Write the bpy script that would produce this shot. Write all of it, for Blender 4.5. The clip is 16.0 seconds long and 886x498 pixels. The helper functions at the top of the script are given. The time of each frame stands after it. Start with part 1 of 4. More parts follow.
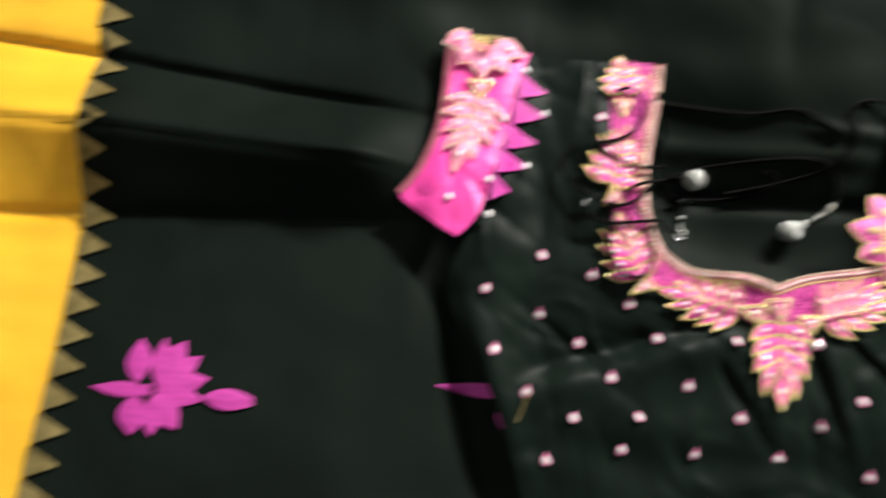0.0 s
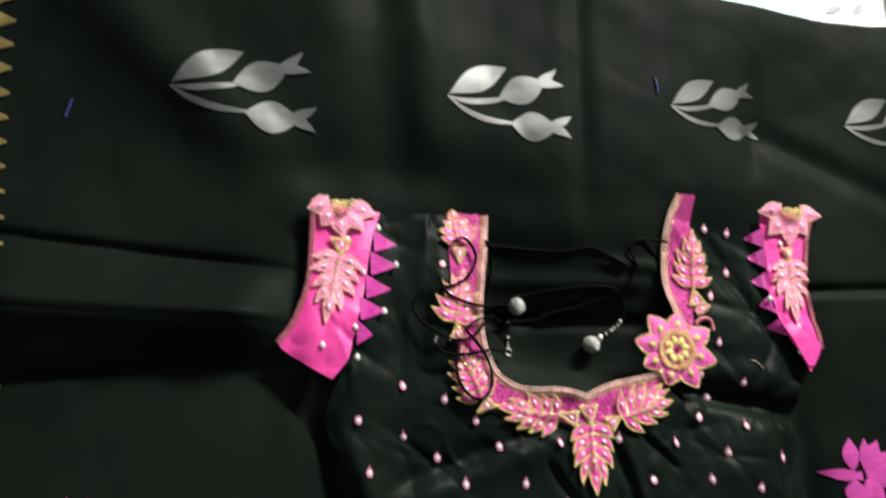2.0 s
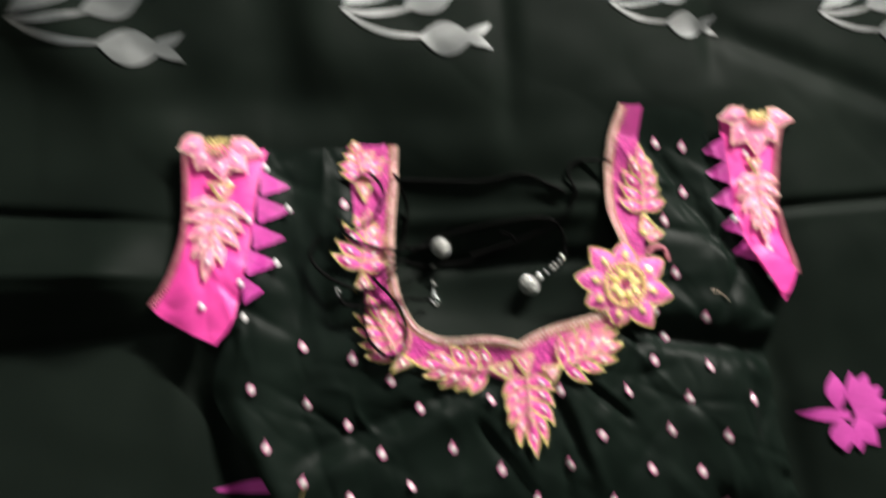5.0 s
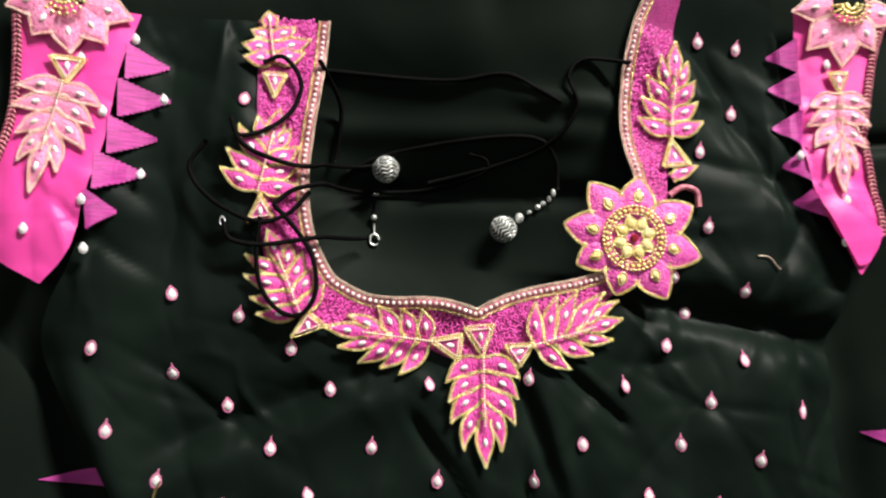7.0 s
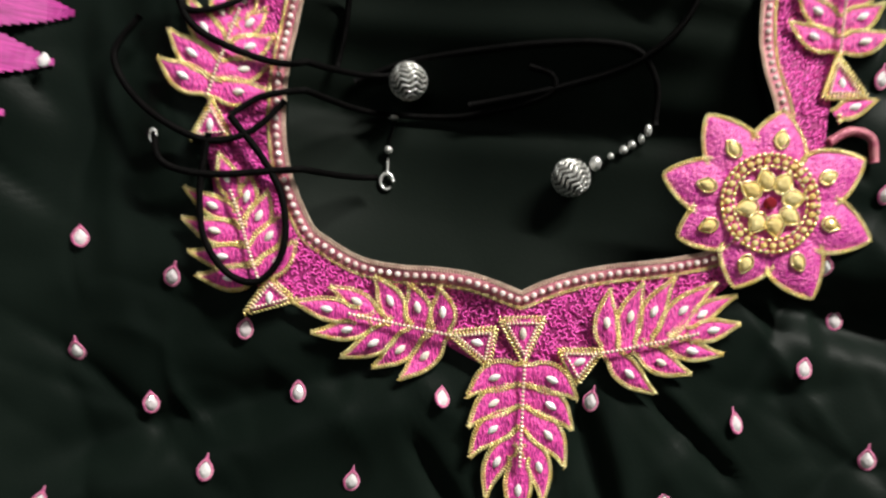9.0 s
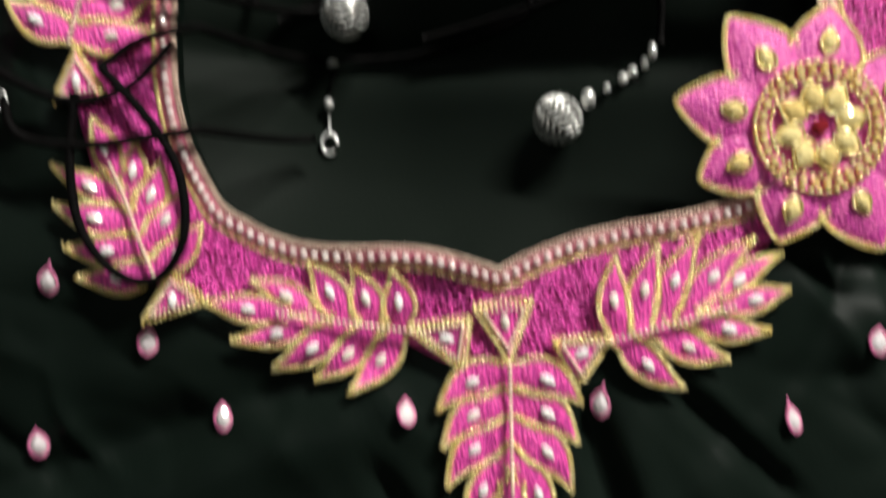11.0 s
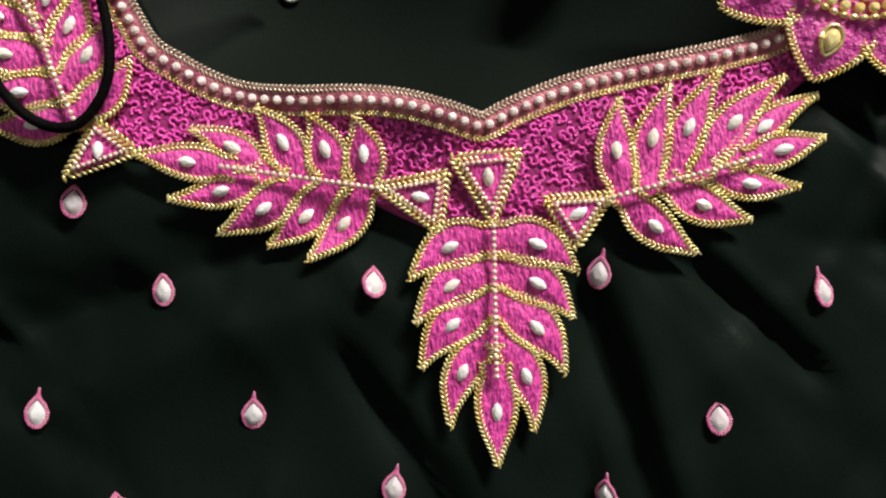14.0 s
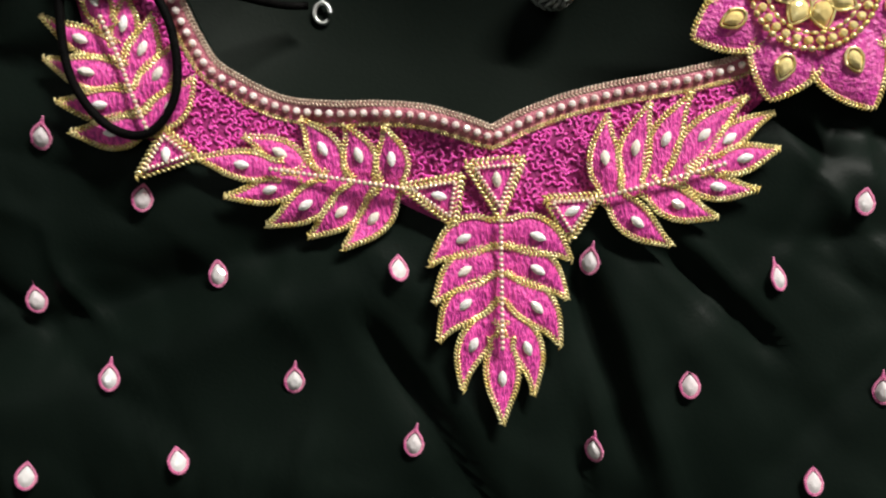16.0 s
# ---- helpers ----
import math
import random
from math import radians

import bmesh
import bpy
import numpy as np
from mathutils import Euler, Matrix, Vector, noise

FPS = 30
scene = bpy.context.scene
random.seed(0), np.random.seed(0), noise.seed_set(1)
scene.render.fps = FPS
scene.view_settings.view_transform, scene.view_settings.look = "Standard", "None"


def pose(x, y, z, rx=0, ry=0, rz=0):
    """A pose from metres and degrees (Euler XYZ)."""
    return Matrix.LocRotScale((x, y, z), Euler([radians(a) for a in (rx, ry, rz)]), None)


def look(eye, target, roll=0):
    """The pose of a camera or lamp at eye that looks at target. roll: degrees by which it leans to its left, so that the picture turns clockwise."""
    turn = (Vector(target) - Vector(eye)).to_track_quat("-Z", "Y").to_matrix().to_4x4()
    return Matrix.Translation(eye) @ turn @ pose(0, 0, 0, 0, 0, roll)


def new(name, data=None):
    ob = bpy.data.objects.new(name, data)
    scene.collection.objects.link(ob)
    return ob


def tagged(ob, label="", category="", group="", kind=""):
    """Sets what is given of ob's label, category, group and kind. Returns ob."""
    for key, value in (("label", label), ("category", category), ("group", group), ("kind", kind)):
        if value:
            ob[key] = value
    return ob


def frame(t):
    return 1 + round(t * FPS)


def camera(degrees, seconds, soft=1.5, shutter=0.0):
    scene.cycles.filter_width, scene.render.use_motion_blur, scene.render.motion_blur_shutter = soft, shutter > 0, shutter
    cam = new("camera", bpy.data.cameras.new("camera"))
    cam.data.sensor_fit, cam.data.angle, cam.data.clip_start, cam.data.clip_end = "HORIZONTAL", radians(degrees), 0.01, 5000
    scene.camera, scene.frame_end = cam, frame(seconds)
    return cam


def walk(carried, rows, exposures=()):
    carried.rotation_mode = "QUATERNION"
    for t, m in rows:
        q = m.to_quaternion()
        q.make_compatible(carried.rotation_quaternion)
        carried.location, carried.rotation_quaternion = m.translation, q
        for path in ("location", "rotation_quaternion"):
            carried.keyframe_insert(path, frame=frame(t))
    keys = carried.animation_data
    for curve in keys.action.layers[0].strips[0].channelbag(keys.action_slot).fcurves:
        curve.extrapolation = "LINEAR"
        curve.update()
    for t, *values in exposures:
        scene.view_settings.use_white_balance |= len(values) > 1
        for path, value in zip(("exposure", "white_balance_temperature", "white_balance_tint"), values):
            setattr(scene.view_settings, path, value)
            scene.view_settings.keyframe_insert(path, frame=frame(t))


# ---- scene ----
cam = camera(57.2, 16.0, soft=2.1, shutter=0.8)
# seconds, place in metres, turn in degrees
PATH = [
    (0, -0.1864, -0.0608, 0.499, 10.74, 1.75, 3.92),
    (0.4, -0.2327, -0.0658, 0.5023, 10.43, 0.58, 3.41),
    (0.5, -0.2357, -0.063, 0.5074, 10.45, 0.51, 3.06),
    (1, -0.2322, -0.0071, 0.5659, 10.47, -2.83, 0.38),
    (1.5, -0.2335, 0.0121, 0.5857, 9.94, -5.73, -2.6),
    (2, -0.2434, 0.0021, 0.6037, 12.8, -11.82, -2.2),
    (2.5, -0.2446, 0.0119, 0.637, 11.84, -9.41, -2.05),
    (3, -0.2311, 0.0183, 0.6539, 13.71, -14.93, -5.7),
    (3.5, -0.215, 0.0194, 0.6496, 12.68, -13.52, -6.21),
    (4, -0.1952, 0.0176, 0.6204, 13.09, -13.21, -4.58),
    (4.5, -0.1641, 0.0153, 0.5645, 10.58, -10.71, -5.24),
    (5, -0.1411, 0.0057, 0.5365, 9.77, -8.91, -5.7),
    (5.2, -0.1288, 0.0072, 0.5251, 8.8, -8.28, -5.97),
    (7.3, -0.0438, 0.0245, 0.3701, 4.13, -4.42, -0.27),
    (7.5, -0.0342, 0.0196, 0.3568, 4.69, -3.04, 0.4),
    (8, -0.0433, 0.0211, 0.3286, 2.96, -3.08, 1.86),
    (8.5, -0.0265, 0.0148, 0.2989, 5.38, 0.5, 3.19),
    (8.7, -0.0336, 0.0308, 0.2841, 1.81, -1.07, 3.2),
    (11, -0.0136, 0.0281, 0.2021, -0.08, 0.63, -1.29),
    (11.5, -0.0103, 0.0224, 0.1824, -1.97, -0.93, -0.93),
    (12, -0.0079, 0.015, 0.1687, -4.28, 0.64, -1.04),
    (12.5, -0.0081, 0.0075, 0.1663, -4.51, 0.48, -0.9),
    (13, -0.0068, 0.0077, 0.1691, -4.13, 0.93, -1.35),
    (13.5, -0.0073, 0.0061, 0.1716, -4.15, 0.94, -1.26),
    (14, -0.0076, 0.0063, 0.1731, -4, 0.97, -1.34),
    (14.5, -0.0081, 0.0078, 0.182, -4.3, 0.27, -1.3),
    (15, -0.0117, 0.0066, 0.1965, -4.3, -0.01, -1.05),
    (15.5, -0.0135, 0.0051, 0.2003, -4.16, -0.38, -0.66),
    (16, -0.0133, 0.0074, 0.2046, -4.28, 0.29, -0.94),
]
# jolts of the hand that holds the camera: seconds, turn about its upright and its sideways axis in one picture, degrees
JOLTS = [(0, 0.60, -0.12), (0.5, -0.12, 0.36), (1, -0.64, 1.11), (1.5, -0.80, 0.52), (2, 0.12, 0.16), (3, 0.12, 0.24), (3.5, 0.28, -0.24), (4, 0.12, 0.28), (4.5, 0.76, 0.16), (5, 0.36, 0.36), (11, 0.08, 0.56), (11.5, 0.56, 0.76), (12, 0.00, 0.80)]
JOLT = {t: (a, b) for t, a, b in JOLTS}
ROWS = []
for t, x, y, z, rx, ry, rz in PATH:
    m = pose(x, y, z, rx, ry, rz)
    a, b = JOLT.get(t, (0, 0))
    for k in (-1, 0, 1) if t in JOLT else (0,):
        if 0 <= t + k / FPS:
            ROWS.append((t + k / FPS, m @ pose(0, 0, 0, k * b, k * a, 0)))
walk(cam, ROWS, exposures=[(0.0, 0.74), (0.5, 0.5), (1.0, 0.22), (2.0, 0.3), (3.5, 0.0), (5.0, 0.53), (7.5, 0.35), (8.5, 0.1), (11.0, -0.05), (13.0, -0.17), (16.0, -0.08)])

# ---------------------------------------------------------------- world and light
world = bpy.data.worlds.new("room_light")
world.use_nodes = True
world.node_tree.nodes["Background"].inputs[0].default_value = (0.85, 0.95, 1.0, 1)
world.node_tree.nodes["Background"].inputs[1].default_value = 0.010
scene.world = world


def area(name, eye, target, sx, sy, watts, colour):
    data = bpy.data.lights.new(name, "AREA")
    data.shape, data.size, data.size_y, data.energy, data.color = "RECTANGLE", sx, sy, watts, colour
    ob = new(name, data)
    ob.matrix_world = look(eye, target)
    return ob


area("tube_lamp", (0.85, 1.45, 1.0), (-0.05, 0.05, 0), 0.9, 0.08, 68.0, (1.0, 0.97, 0.9))
# unseen fill panel overhead, added for glints in the stones and sheen on folds
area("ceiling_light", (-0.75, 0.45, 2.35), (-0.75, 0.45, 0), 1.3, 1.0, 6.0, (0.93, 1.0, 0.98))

# ---------------------------------------------------------------- materials


def material(name, colour, rough=0.5, metal=0.0, sheen=0.0, spec=0.5):
    mat = bpy.data.materials.new(name)
    mat.use_nodes = True
    b = mat.node_tree.nodes["Principled BSDF"]
    b.inputs["Base Color"].default_value = (*colour, 1)
    b.inputs["Roughness"].default_value = rough
    b.inputs["Metallic"].default_value = metal
    b.inputs["Specular IOR Level"].default_value = spec
    b.inputs["Sheen Weight"].default_value = sheen
    return mat


def varied(mat, other):
    """Each stone drifts a little between two colours."""
    nt, b = mat.node_tree, mat.node_tree.nodes["Principled BSDF"]
    info = nt.nodes.new("ShaderNodeObjectInfo")
    ramp = nt.nodes.new("ShaderNodeValToRGB")
    ramp.color_ramp.elements[0].color = b.inputs["Base Color"].default_value
    ramp.color_ramp.elements[0].position = 0.45
    ramp.color_ramp.elements[1].color = (*other, 1)
    nt.links.new(info.outputs["Random"], ramp.inputs["Fac"])
    nt.links.new(ramp.outputs["Color"], b.inputs["Base Color"])
    return mat


def noise_mix(mat, other, scale, low=0.35, high=0.65, stretch=(1, 1, 1), bump=0.0, bump_scale=None, distance=0.0005, detail=4.0):
    """Colour drifts between the base colour and another by noise, with a fine relief."""
    nt, b = mat.node_tree, mat.node_tree.nodes["Principled BSDF"]
    co = nt.nodes.new("ShaderNodeTexCoord")
    mp = nt.nodes.new("ShaderNodeMapping")
    mp.inputs["Scale"].default_value = stretch
    nt.links.new(co.outputs["Object"], mp.inputs["Vector"])
    n = nt.nodes.new("ShaderNodeTexNoise")
    n.inputs["Scale"].default_value, n.inputs["Detail"].default_value = scale, detail
    nt.links.new(mp.outputs["Vector"], n.inputs["Vector"])
    ramp = nt.nodes.new("ShaderNodeValToRGB")
    ramp.color_ramp.elements[0].position, ramp.color_ramp.elements[1].position = low, high
    ramp.color_ramp.elements[0].color = b.inputs["Base Color"].default_value
    ramp.color_ramp.elements[1].color = (*other, 1)
    nt.links.new(n.outputs["Fac"], ramp.inputs["Fac"])
    nt.links.new(ramp.outputs["Color"], b.inputs["Base Color"])
    if bump:
        m = nt.nodes.new("ShaderNodeTexNoise")
        m.inputs["Scale"].default_value, m.inputs["Detail"].default_value = bump_scale or scale * 8, 2.0
        nt.links.new(mp.outputs["Vector"], m.inputs["Vector"])
        bp = nt.nodes.new("ShaderNodeBump")
        bp.inputs["Strength"].default_value, bp.inputs["Distance"].default_value = bump, distance
        nt.links.new(m.outputs["Fac"], bp.inputs["Height"])
        nt.links.new(bp.outputs["Normal"], b.inputs["Normal"])
    return mat


BLACK = noise_mix(material("black_silk", (0.0043, 0.0067, 0.0052), 0.52, spec=0.03), (0.0072, 0.0106, 0.0082), 9, bump=0.2, bump_scale=900, distance=0.0003)
BLOUSE = noise_mix(material("black_blouse_silk", (0.0034, 0.0064, 0.0048), 0.44, spec=0.05), (0.0062, 0.0104, 0.0080), 14, bump=0.2, bump_scale=1100, distance=0.0003)
YELLOW = noise_mix(material("yellow_silk", (0.80, 0.40, 0.012), 0.5, sheen=0.1), (0.86, 0.47, 0.02), 8, stretch=(1, 6, 1), bump=0.3, bump_scale=700, distance=0.0003)
PINK = noise_mix(material("pink_silk", (0.72, 0.035, 0.30), 0.45, sheen=0.15), (0.80, 0.05, 0.35), 10, stretch=(1, 5, 1), bump=0.3, bump_scale=900, distance=0.0003)
TEMPLE = noise_mix(material("pink_black_weave", (0.30, 0.012, 0.18), 0.5), (0.60, 0.033, 0.35), 110, stretch=(1, 9, 1), low=0.3, high=0.7, bump=0.4, bump_scale=800)
MOTIF = noise_mix(material("pink_woven_thread", (0.40, 0.022, 0.25), 0.6, sheen=0.1), (0.52, 0.04, 0.33), 60, stretch=(1, 6, 1), bump=0.5, bump_scale=700)
SILVER = noise_mix(material("silver_zari", (0.10, 0.105, 0.105), 0.36, 0.6), (0.15, 0.155, 0.155), 25, stretch=(1, 3, 1), bump=0.25, bump_scale=1400)
ZARI = noise_mix(material("gold_zari", (0.15, 0.11, 0.035), 0.5, 0.4), (0.29, 0.22, 0.085), 90, bump=0.4, bump_scale=900)
BAND = noise_mix(material("purple_band_cloth", (0.26, 0.010, 0.125), 0.7), (0.36, 0.016, 0.175), 120, bump=0.6, bump_scale=900)
KNOT = noise_mix(material("magenta_knot_thread", (0.72, 0.04, 0.39), 0.5, sheen=0.2), (0.86, 0.085, 0.50), 200, bump=0.4, bump_scale=2500, distance=0.0002)
PETAL = noise_mix(material("rose_petal_thread", (0.40, 0.013, 0.21), 0.5, sheen=0.2), (0.86, 0.075, 0.42), 1300, low=0.30, high=0.60, stretch=(1, 0.42, 1), bump=1.0, bump_scale=1300, distance=0.0010, detail=1.0)
SATIN = noise_mix(material("satin_petal_thread", (0.56, 0.02, 0.31), 0.4, sheen=0.2), (0.84, 0.13, 0.46), 520, low=0.38, high=0.62, bump=1.0, bump_scale=1000, distance=0.0008)
GOLD = noise_mix(material("gold_cord", (0.84, 0.63, 0.20), 0.24, 0.6), (0.99, 0.87, 0.48), 420)
EDGE = noise_mix(material("rose_gold_edging", (0.36, 0.07, 0.13), 0.42, 0.2), (0.52, 0.19, 0.22), 320, bump=0.8, bump_scale=1500)
PALEPETAL = noise_mix(material("pale_petal_thread", (0.78, 0.14, 0.36), 0.45, sheen=0.2), (0.90, 0.34, 0.52), 800, bump=0.8, bump_scale=1300, distance=0.0008)
RIM = noise_mix(material("dull_silver_gold_cord", (0.52, 0.37, 0.29), 0.32, 0.4), (0.68, 0.54, 0.43), 300)
PALE = noise_mix(material("pale_rose_zari", (0.92, 0.48, 0.42), 0.35, 0.2), (0.97, 0.72, 0.62), 300)
BEAD = material("rose_gold_bead", (0.95, 0.76, 0.62), 0.2, 0.4)
ROSE = noise_mix(material("rose_thread", (0.58, 0.09, 0.29), 0.5, sheen=0.1), (0.78, 0.28, 0.44), 500)
CRYSTAL = varied(material("clear_crystal", (1.0, 0.985, 0.97), 0.04, 0.06, spec=1.0), (0.88, 0.78, 0.66))
CHAIN = varied(material("rhinestone", (0.98, 0.88, 0.85), 0.05, 0.12, spec=1.0), (0.76, 0.60, 0.57))
DROPMAT = varied(material("pale_rose_crystal", (1.0, 0.97, 0.98), 0.03, 0.22, spec=1.0), (0.90, 0.80, 0.83))
KUNDAN = varied(material("honey_stone", (1.0, 0.83, 0.38), 0.04, 0.22, spec=1.0), (0.97, 0.70, 0.24))
RUBY = material("red_stone", (0.28, 0.02, 0.03), 0.12, 0.2)
CORD = noise_mix(material("black_cord", (0.0016, 0.0016, 0.0016), 0.6, spec=0.05), (0.0034, 0.0030, 0.0030), 300, bump=0.6, bump_scale=2500)
BLUE = material("blue_thread", (0.02, 0.03, 0.16), 0.5)
STEEL = material("silver_bead", (0.86, 0.86, 0.83), 0.20, 0.7)
DARKSTEEL = noise_mix(material("dark_silver", (0.05, 0.05, 0.048), 0.4, 0.6), (0.10, 0.10, 0.095), 300)
SHEET = noise_mix(material("white_sheet_cotton", (0.82, 0.84, 0.85), 0.8), (0.76, 0.79, 0.80), 12, bump=0.3, bump_scale=600)
PRINT = noise_mix(material("pale_blue_print", (0.52, 0.74, 0.78), 0.8), (0.62, 0.80, 0.83), 30)
GREYPRINT = noise_mix(material("grey_print", (0.30, 0.31, 0.34), 0.8), (0.42, 0.43, 0.46), 60)
RUG = noise_mix(material("brown_rug_pile", (0.11, 0.075, 0.055), 0.9), (0.30, 0.23, 0.17), 130, bump=1.0, bump_scale=400, distance=0.003)
PAINT = noise_mix(material("wall_paint", (0.20, 0.19, 0.17), 0.8), (0.24, 0.23, 0.21), 3)

# ---------------------------------------------------------------- mesh helpers
MM = 0.001


class Geo:
    """Vertices and faces that become one mesh."""

    def __init__(self):
        self.v, self.f = [], []

    def add(self, verts, faces):
        n = len(self.v)
        self.v.extend(verts)
        self.f.extend([tuple(i + n for i in f) for f in faces])

    def stamp(self, shape, m):
        verts, faces = shape
        self.add([m @ v for v in verts], faces)

    def mesh(self, name, mat, smooth=True):
        me = bpy.data.meshes.new(name)
        me.from_pydata([tuple(v) for v in self.v], [], self.f)
        me.materials.append(mat)
        me.polygons.foreach_set("use_smooth", [smooth] * len(me.polygons))
        me.update()
        return me


def part(name, geo, mat, parent, label="", smooth=True, kind=""):
    ob = new(name, geo.mesh(name, mat, smooth))
    ob.parent = parent
    return tagged(ob, label=label, kind=kind)


def share(name, me, m, parent):
    ob = new(name, me)
    ob.parent = parent
    ob.matrix_basis = m
    return ob


def ball(nu=6, nv=4):
    verts, faces = [Vector((0, 0, 1))], []
    for j in range(1, nv):
        a = math.pi * j / nv
        verts += [Vector((math.sin(a) * math.cos(2 * math.pi * i / nu), math.sin(a) * math.sin(2 * math.pi * i / nu), math.cos(a))) for i in range(nu)]
    verts.append(Vector((0, 0, -1)))
    for i in range(nu):
        k = (i + 1) % nu
        faces.append((0, 1 + i, 1 + k))
        for j in range(nv - 2):
            faces.append((1 + j * nu + i, 1 + (j + 1) * nu + i, 1 + (j + 1) * nu + k, 1 + j * nu + k))
        faces.append((len(verts) - 1, 1 + (nv - 2) * nu + k, 1 + (nv - 2) * nu + i))
    return verts, faces


def cut_stone(outline, height, table=0.5):
    """A faceted stone: girdle on the cloth, triangular crown facets and a narrower table on top."""
    n = len(outline)
    verts = [Vector((x, y, 0)) for x, y in outline] + [Vector((x * 0.98, y * 0.98, height * 0.40)) for x, y in outline]
    for i, (x, y) in enumerate(outline):
        u, v = outline[(i + 1) % n]
        verts.append(Vector(((x + u) / 2 * (table + 0.22), (y + v) / 2 * (table + 0.22), height * 0.86)))
    verts += [Vector((x * table, y * table, height)) for x, y in outline[::2]]
    faces = []
    for i in range(n):
        k = (i + 1) % n
        faces += [(i, k, n + k, n + i), (n + i, n + k, 2 * n + i), (n + k, 2 * n + k, 2 * n + i)]
    for j in range(n // 2):
        top, after, i = 3 * n + j, 3 * n + (j + 1) % (n // 2), 2 * j
        faces += [(2 * n + (i - 1) % n, 2 * n + i, top), (2 * n + i, 2 * n + i + 1, after, top)]
    faces.append(tuple(range(3 * n, 3 * n + n // 2)))
    return verts, faces


def marquise(length, width, n=10):
    pts = []
    for i in range(n):
        a = 2 * math.pi * i / n
        c, s = math.cos(a), math.sin(a)
        pts.append((length / 2 * c, width / 2 * s * (1 - 0.35 * c * c)))
    return pts


def drop(length, width, n=12):
    """A pear outline, pointed end towards +y."""
    pts = []
    for i in range(n):
        a = 2 * math.pi * i / n
        c, s = math.cos(a), math.sin(a)
        w = 1 - 0.62 * max(s, 0) ** 1.3
        pts.append((width / 2 * c * w, length / 2 * s))
    return pts


BALL, BIGBALL = ball(), ball(16, 10)


def along(points, per=8):
    """A smooth line through control points (Catmull-Rom)."""
    p = [Vector(q) for q in points]
    p = [2 * p[0] - p[1]] + p + [2 * p[-1] - p[-2]]
    out = []
    for i in range(1, len(p) - 2):
        a, b, c, d = p[i - 1 : i + 3]
        for k in range(per):
            t = k / per
            out.append(0.5 * ((2 * b) + (c - a) * t + (2 * a - 5 * b + 4 * c - d) * t * t + (3 * b - a - 3 * c + d) * t ** 3))
    out.append(p[-2])
    return out


def even(line, step):
    """The same line cut at even steps."""
    d = [0.0]
    for a, b in zip(line, line[1:]):
        d.append(d[-1] + (b - a).length)
    n = max(1, round(d[-1] / step))
    out, j = [], 0
    for k in range(n + 1):
        s = d[-1] * k / n
        while j < len(d) - 2 and d[j + 1] < s:
            j += 1
        w = (s - d[j]) / max(d[j + 1] - d[j], 1e-9)
        out.append(line[j].lerp(line[j + 1], min(max(w, 0), 1)))
    return out


def tube(geo, line, r, sides=6):
    n0, n = len(geo.v), len(line)
    for i, p in enumerate(line):
        t = (line[min(i + 1, n - 1)] - line[max(i - 1, 0)]).normalized()
        u = t.cross(Vector((0, 0, 1)))
        u = u.normalized() if u.length > 1e-6 else Vector((1, 0, 0))
        w = u.cross(t)
        for k in range(sides):
            a = 2 * math.pi * k / sides
            geo.v.append(p + r * (math.cos(a) * u + math.sin(a) * w))
    for i in range(n - 1):
        for k in range(sides):
            m = (k + 1) % sides
            geo.f.append((n0 + i * sides + k, n0 + i * sides + m, n0 + (i + 1) * sides + m, n0 + (i + 1) * sides + k))
    geo.f.append(tuple(n0 + k for k in range(sides)))
    geo.f.append(tuple(n0 + (n - 1) * sides + k for k in reversed(range(sides))))


def strip(geo, left, right, rows, height, bulge=0.0):
    """Cloth between two lines of equal length, draped on height(x, y)."""
    n0 = len(geo.v)
    for a, b in zip(left, right):
        for j in range(rows + 1):
            q = a.lerp(b, j / rows)
            geo.v.append(Vector((q.x, q.y, height(q.x, q.y) + bulge * math.sin(math.pi * j / rows))))
    w = rows + 1
    for i in range(len(left) - 1):
        for j in range(rows):
            geo.f.append((n0 + i * w + j, n0 + (i + 1) * w + j, n0 + (i + 1) * w + j + 1, n0 + i * w + j + 1))


def mm(*pairs):
    return [Vector((x * MM, y * MM, 0)) for x, y in pairs]


# ---------------------------------------------------------------- the lie of the cloth


def smooth01(t):
    t = min(max(t, 0.0), 1.0)
    return t * t * (3 - 2 * t)


def ridge(x, y, ax, ay, bx, by, width, amp):
    """A fold of the cloth that runs from a to b and dies away at its ends."""
    dx, dy = bx - ax, by - ay
    q = dx * dx + dy * dy
    t = ((x - ax) * dx + (y - ay) * dy) / q
    side = ((x - ax) * dy - (y - ay) * dx) / math.sqrt(q)
    if abs(side) > 3 * width or t < -0.3 or t > 1.3:
        return 0.0
    return amp * math.exp(-(side / width) ** 2) * smooth01((t + 0.3) / 0.4) * smooth01((1.3 - t) / 0.4)


def crease(x, y, seed):
    """Soft random creases: sharp valleys of noise."""
    return -max(0.0, 1 - 5 * abs(noise.noise(Vector((x, y * 0.8 + 0.3 * x, seed))))) ** 1.5


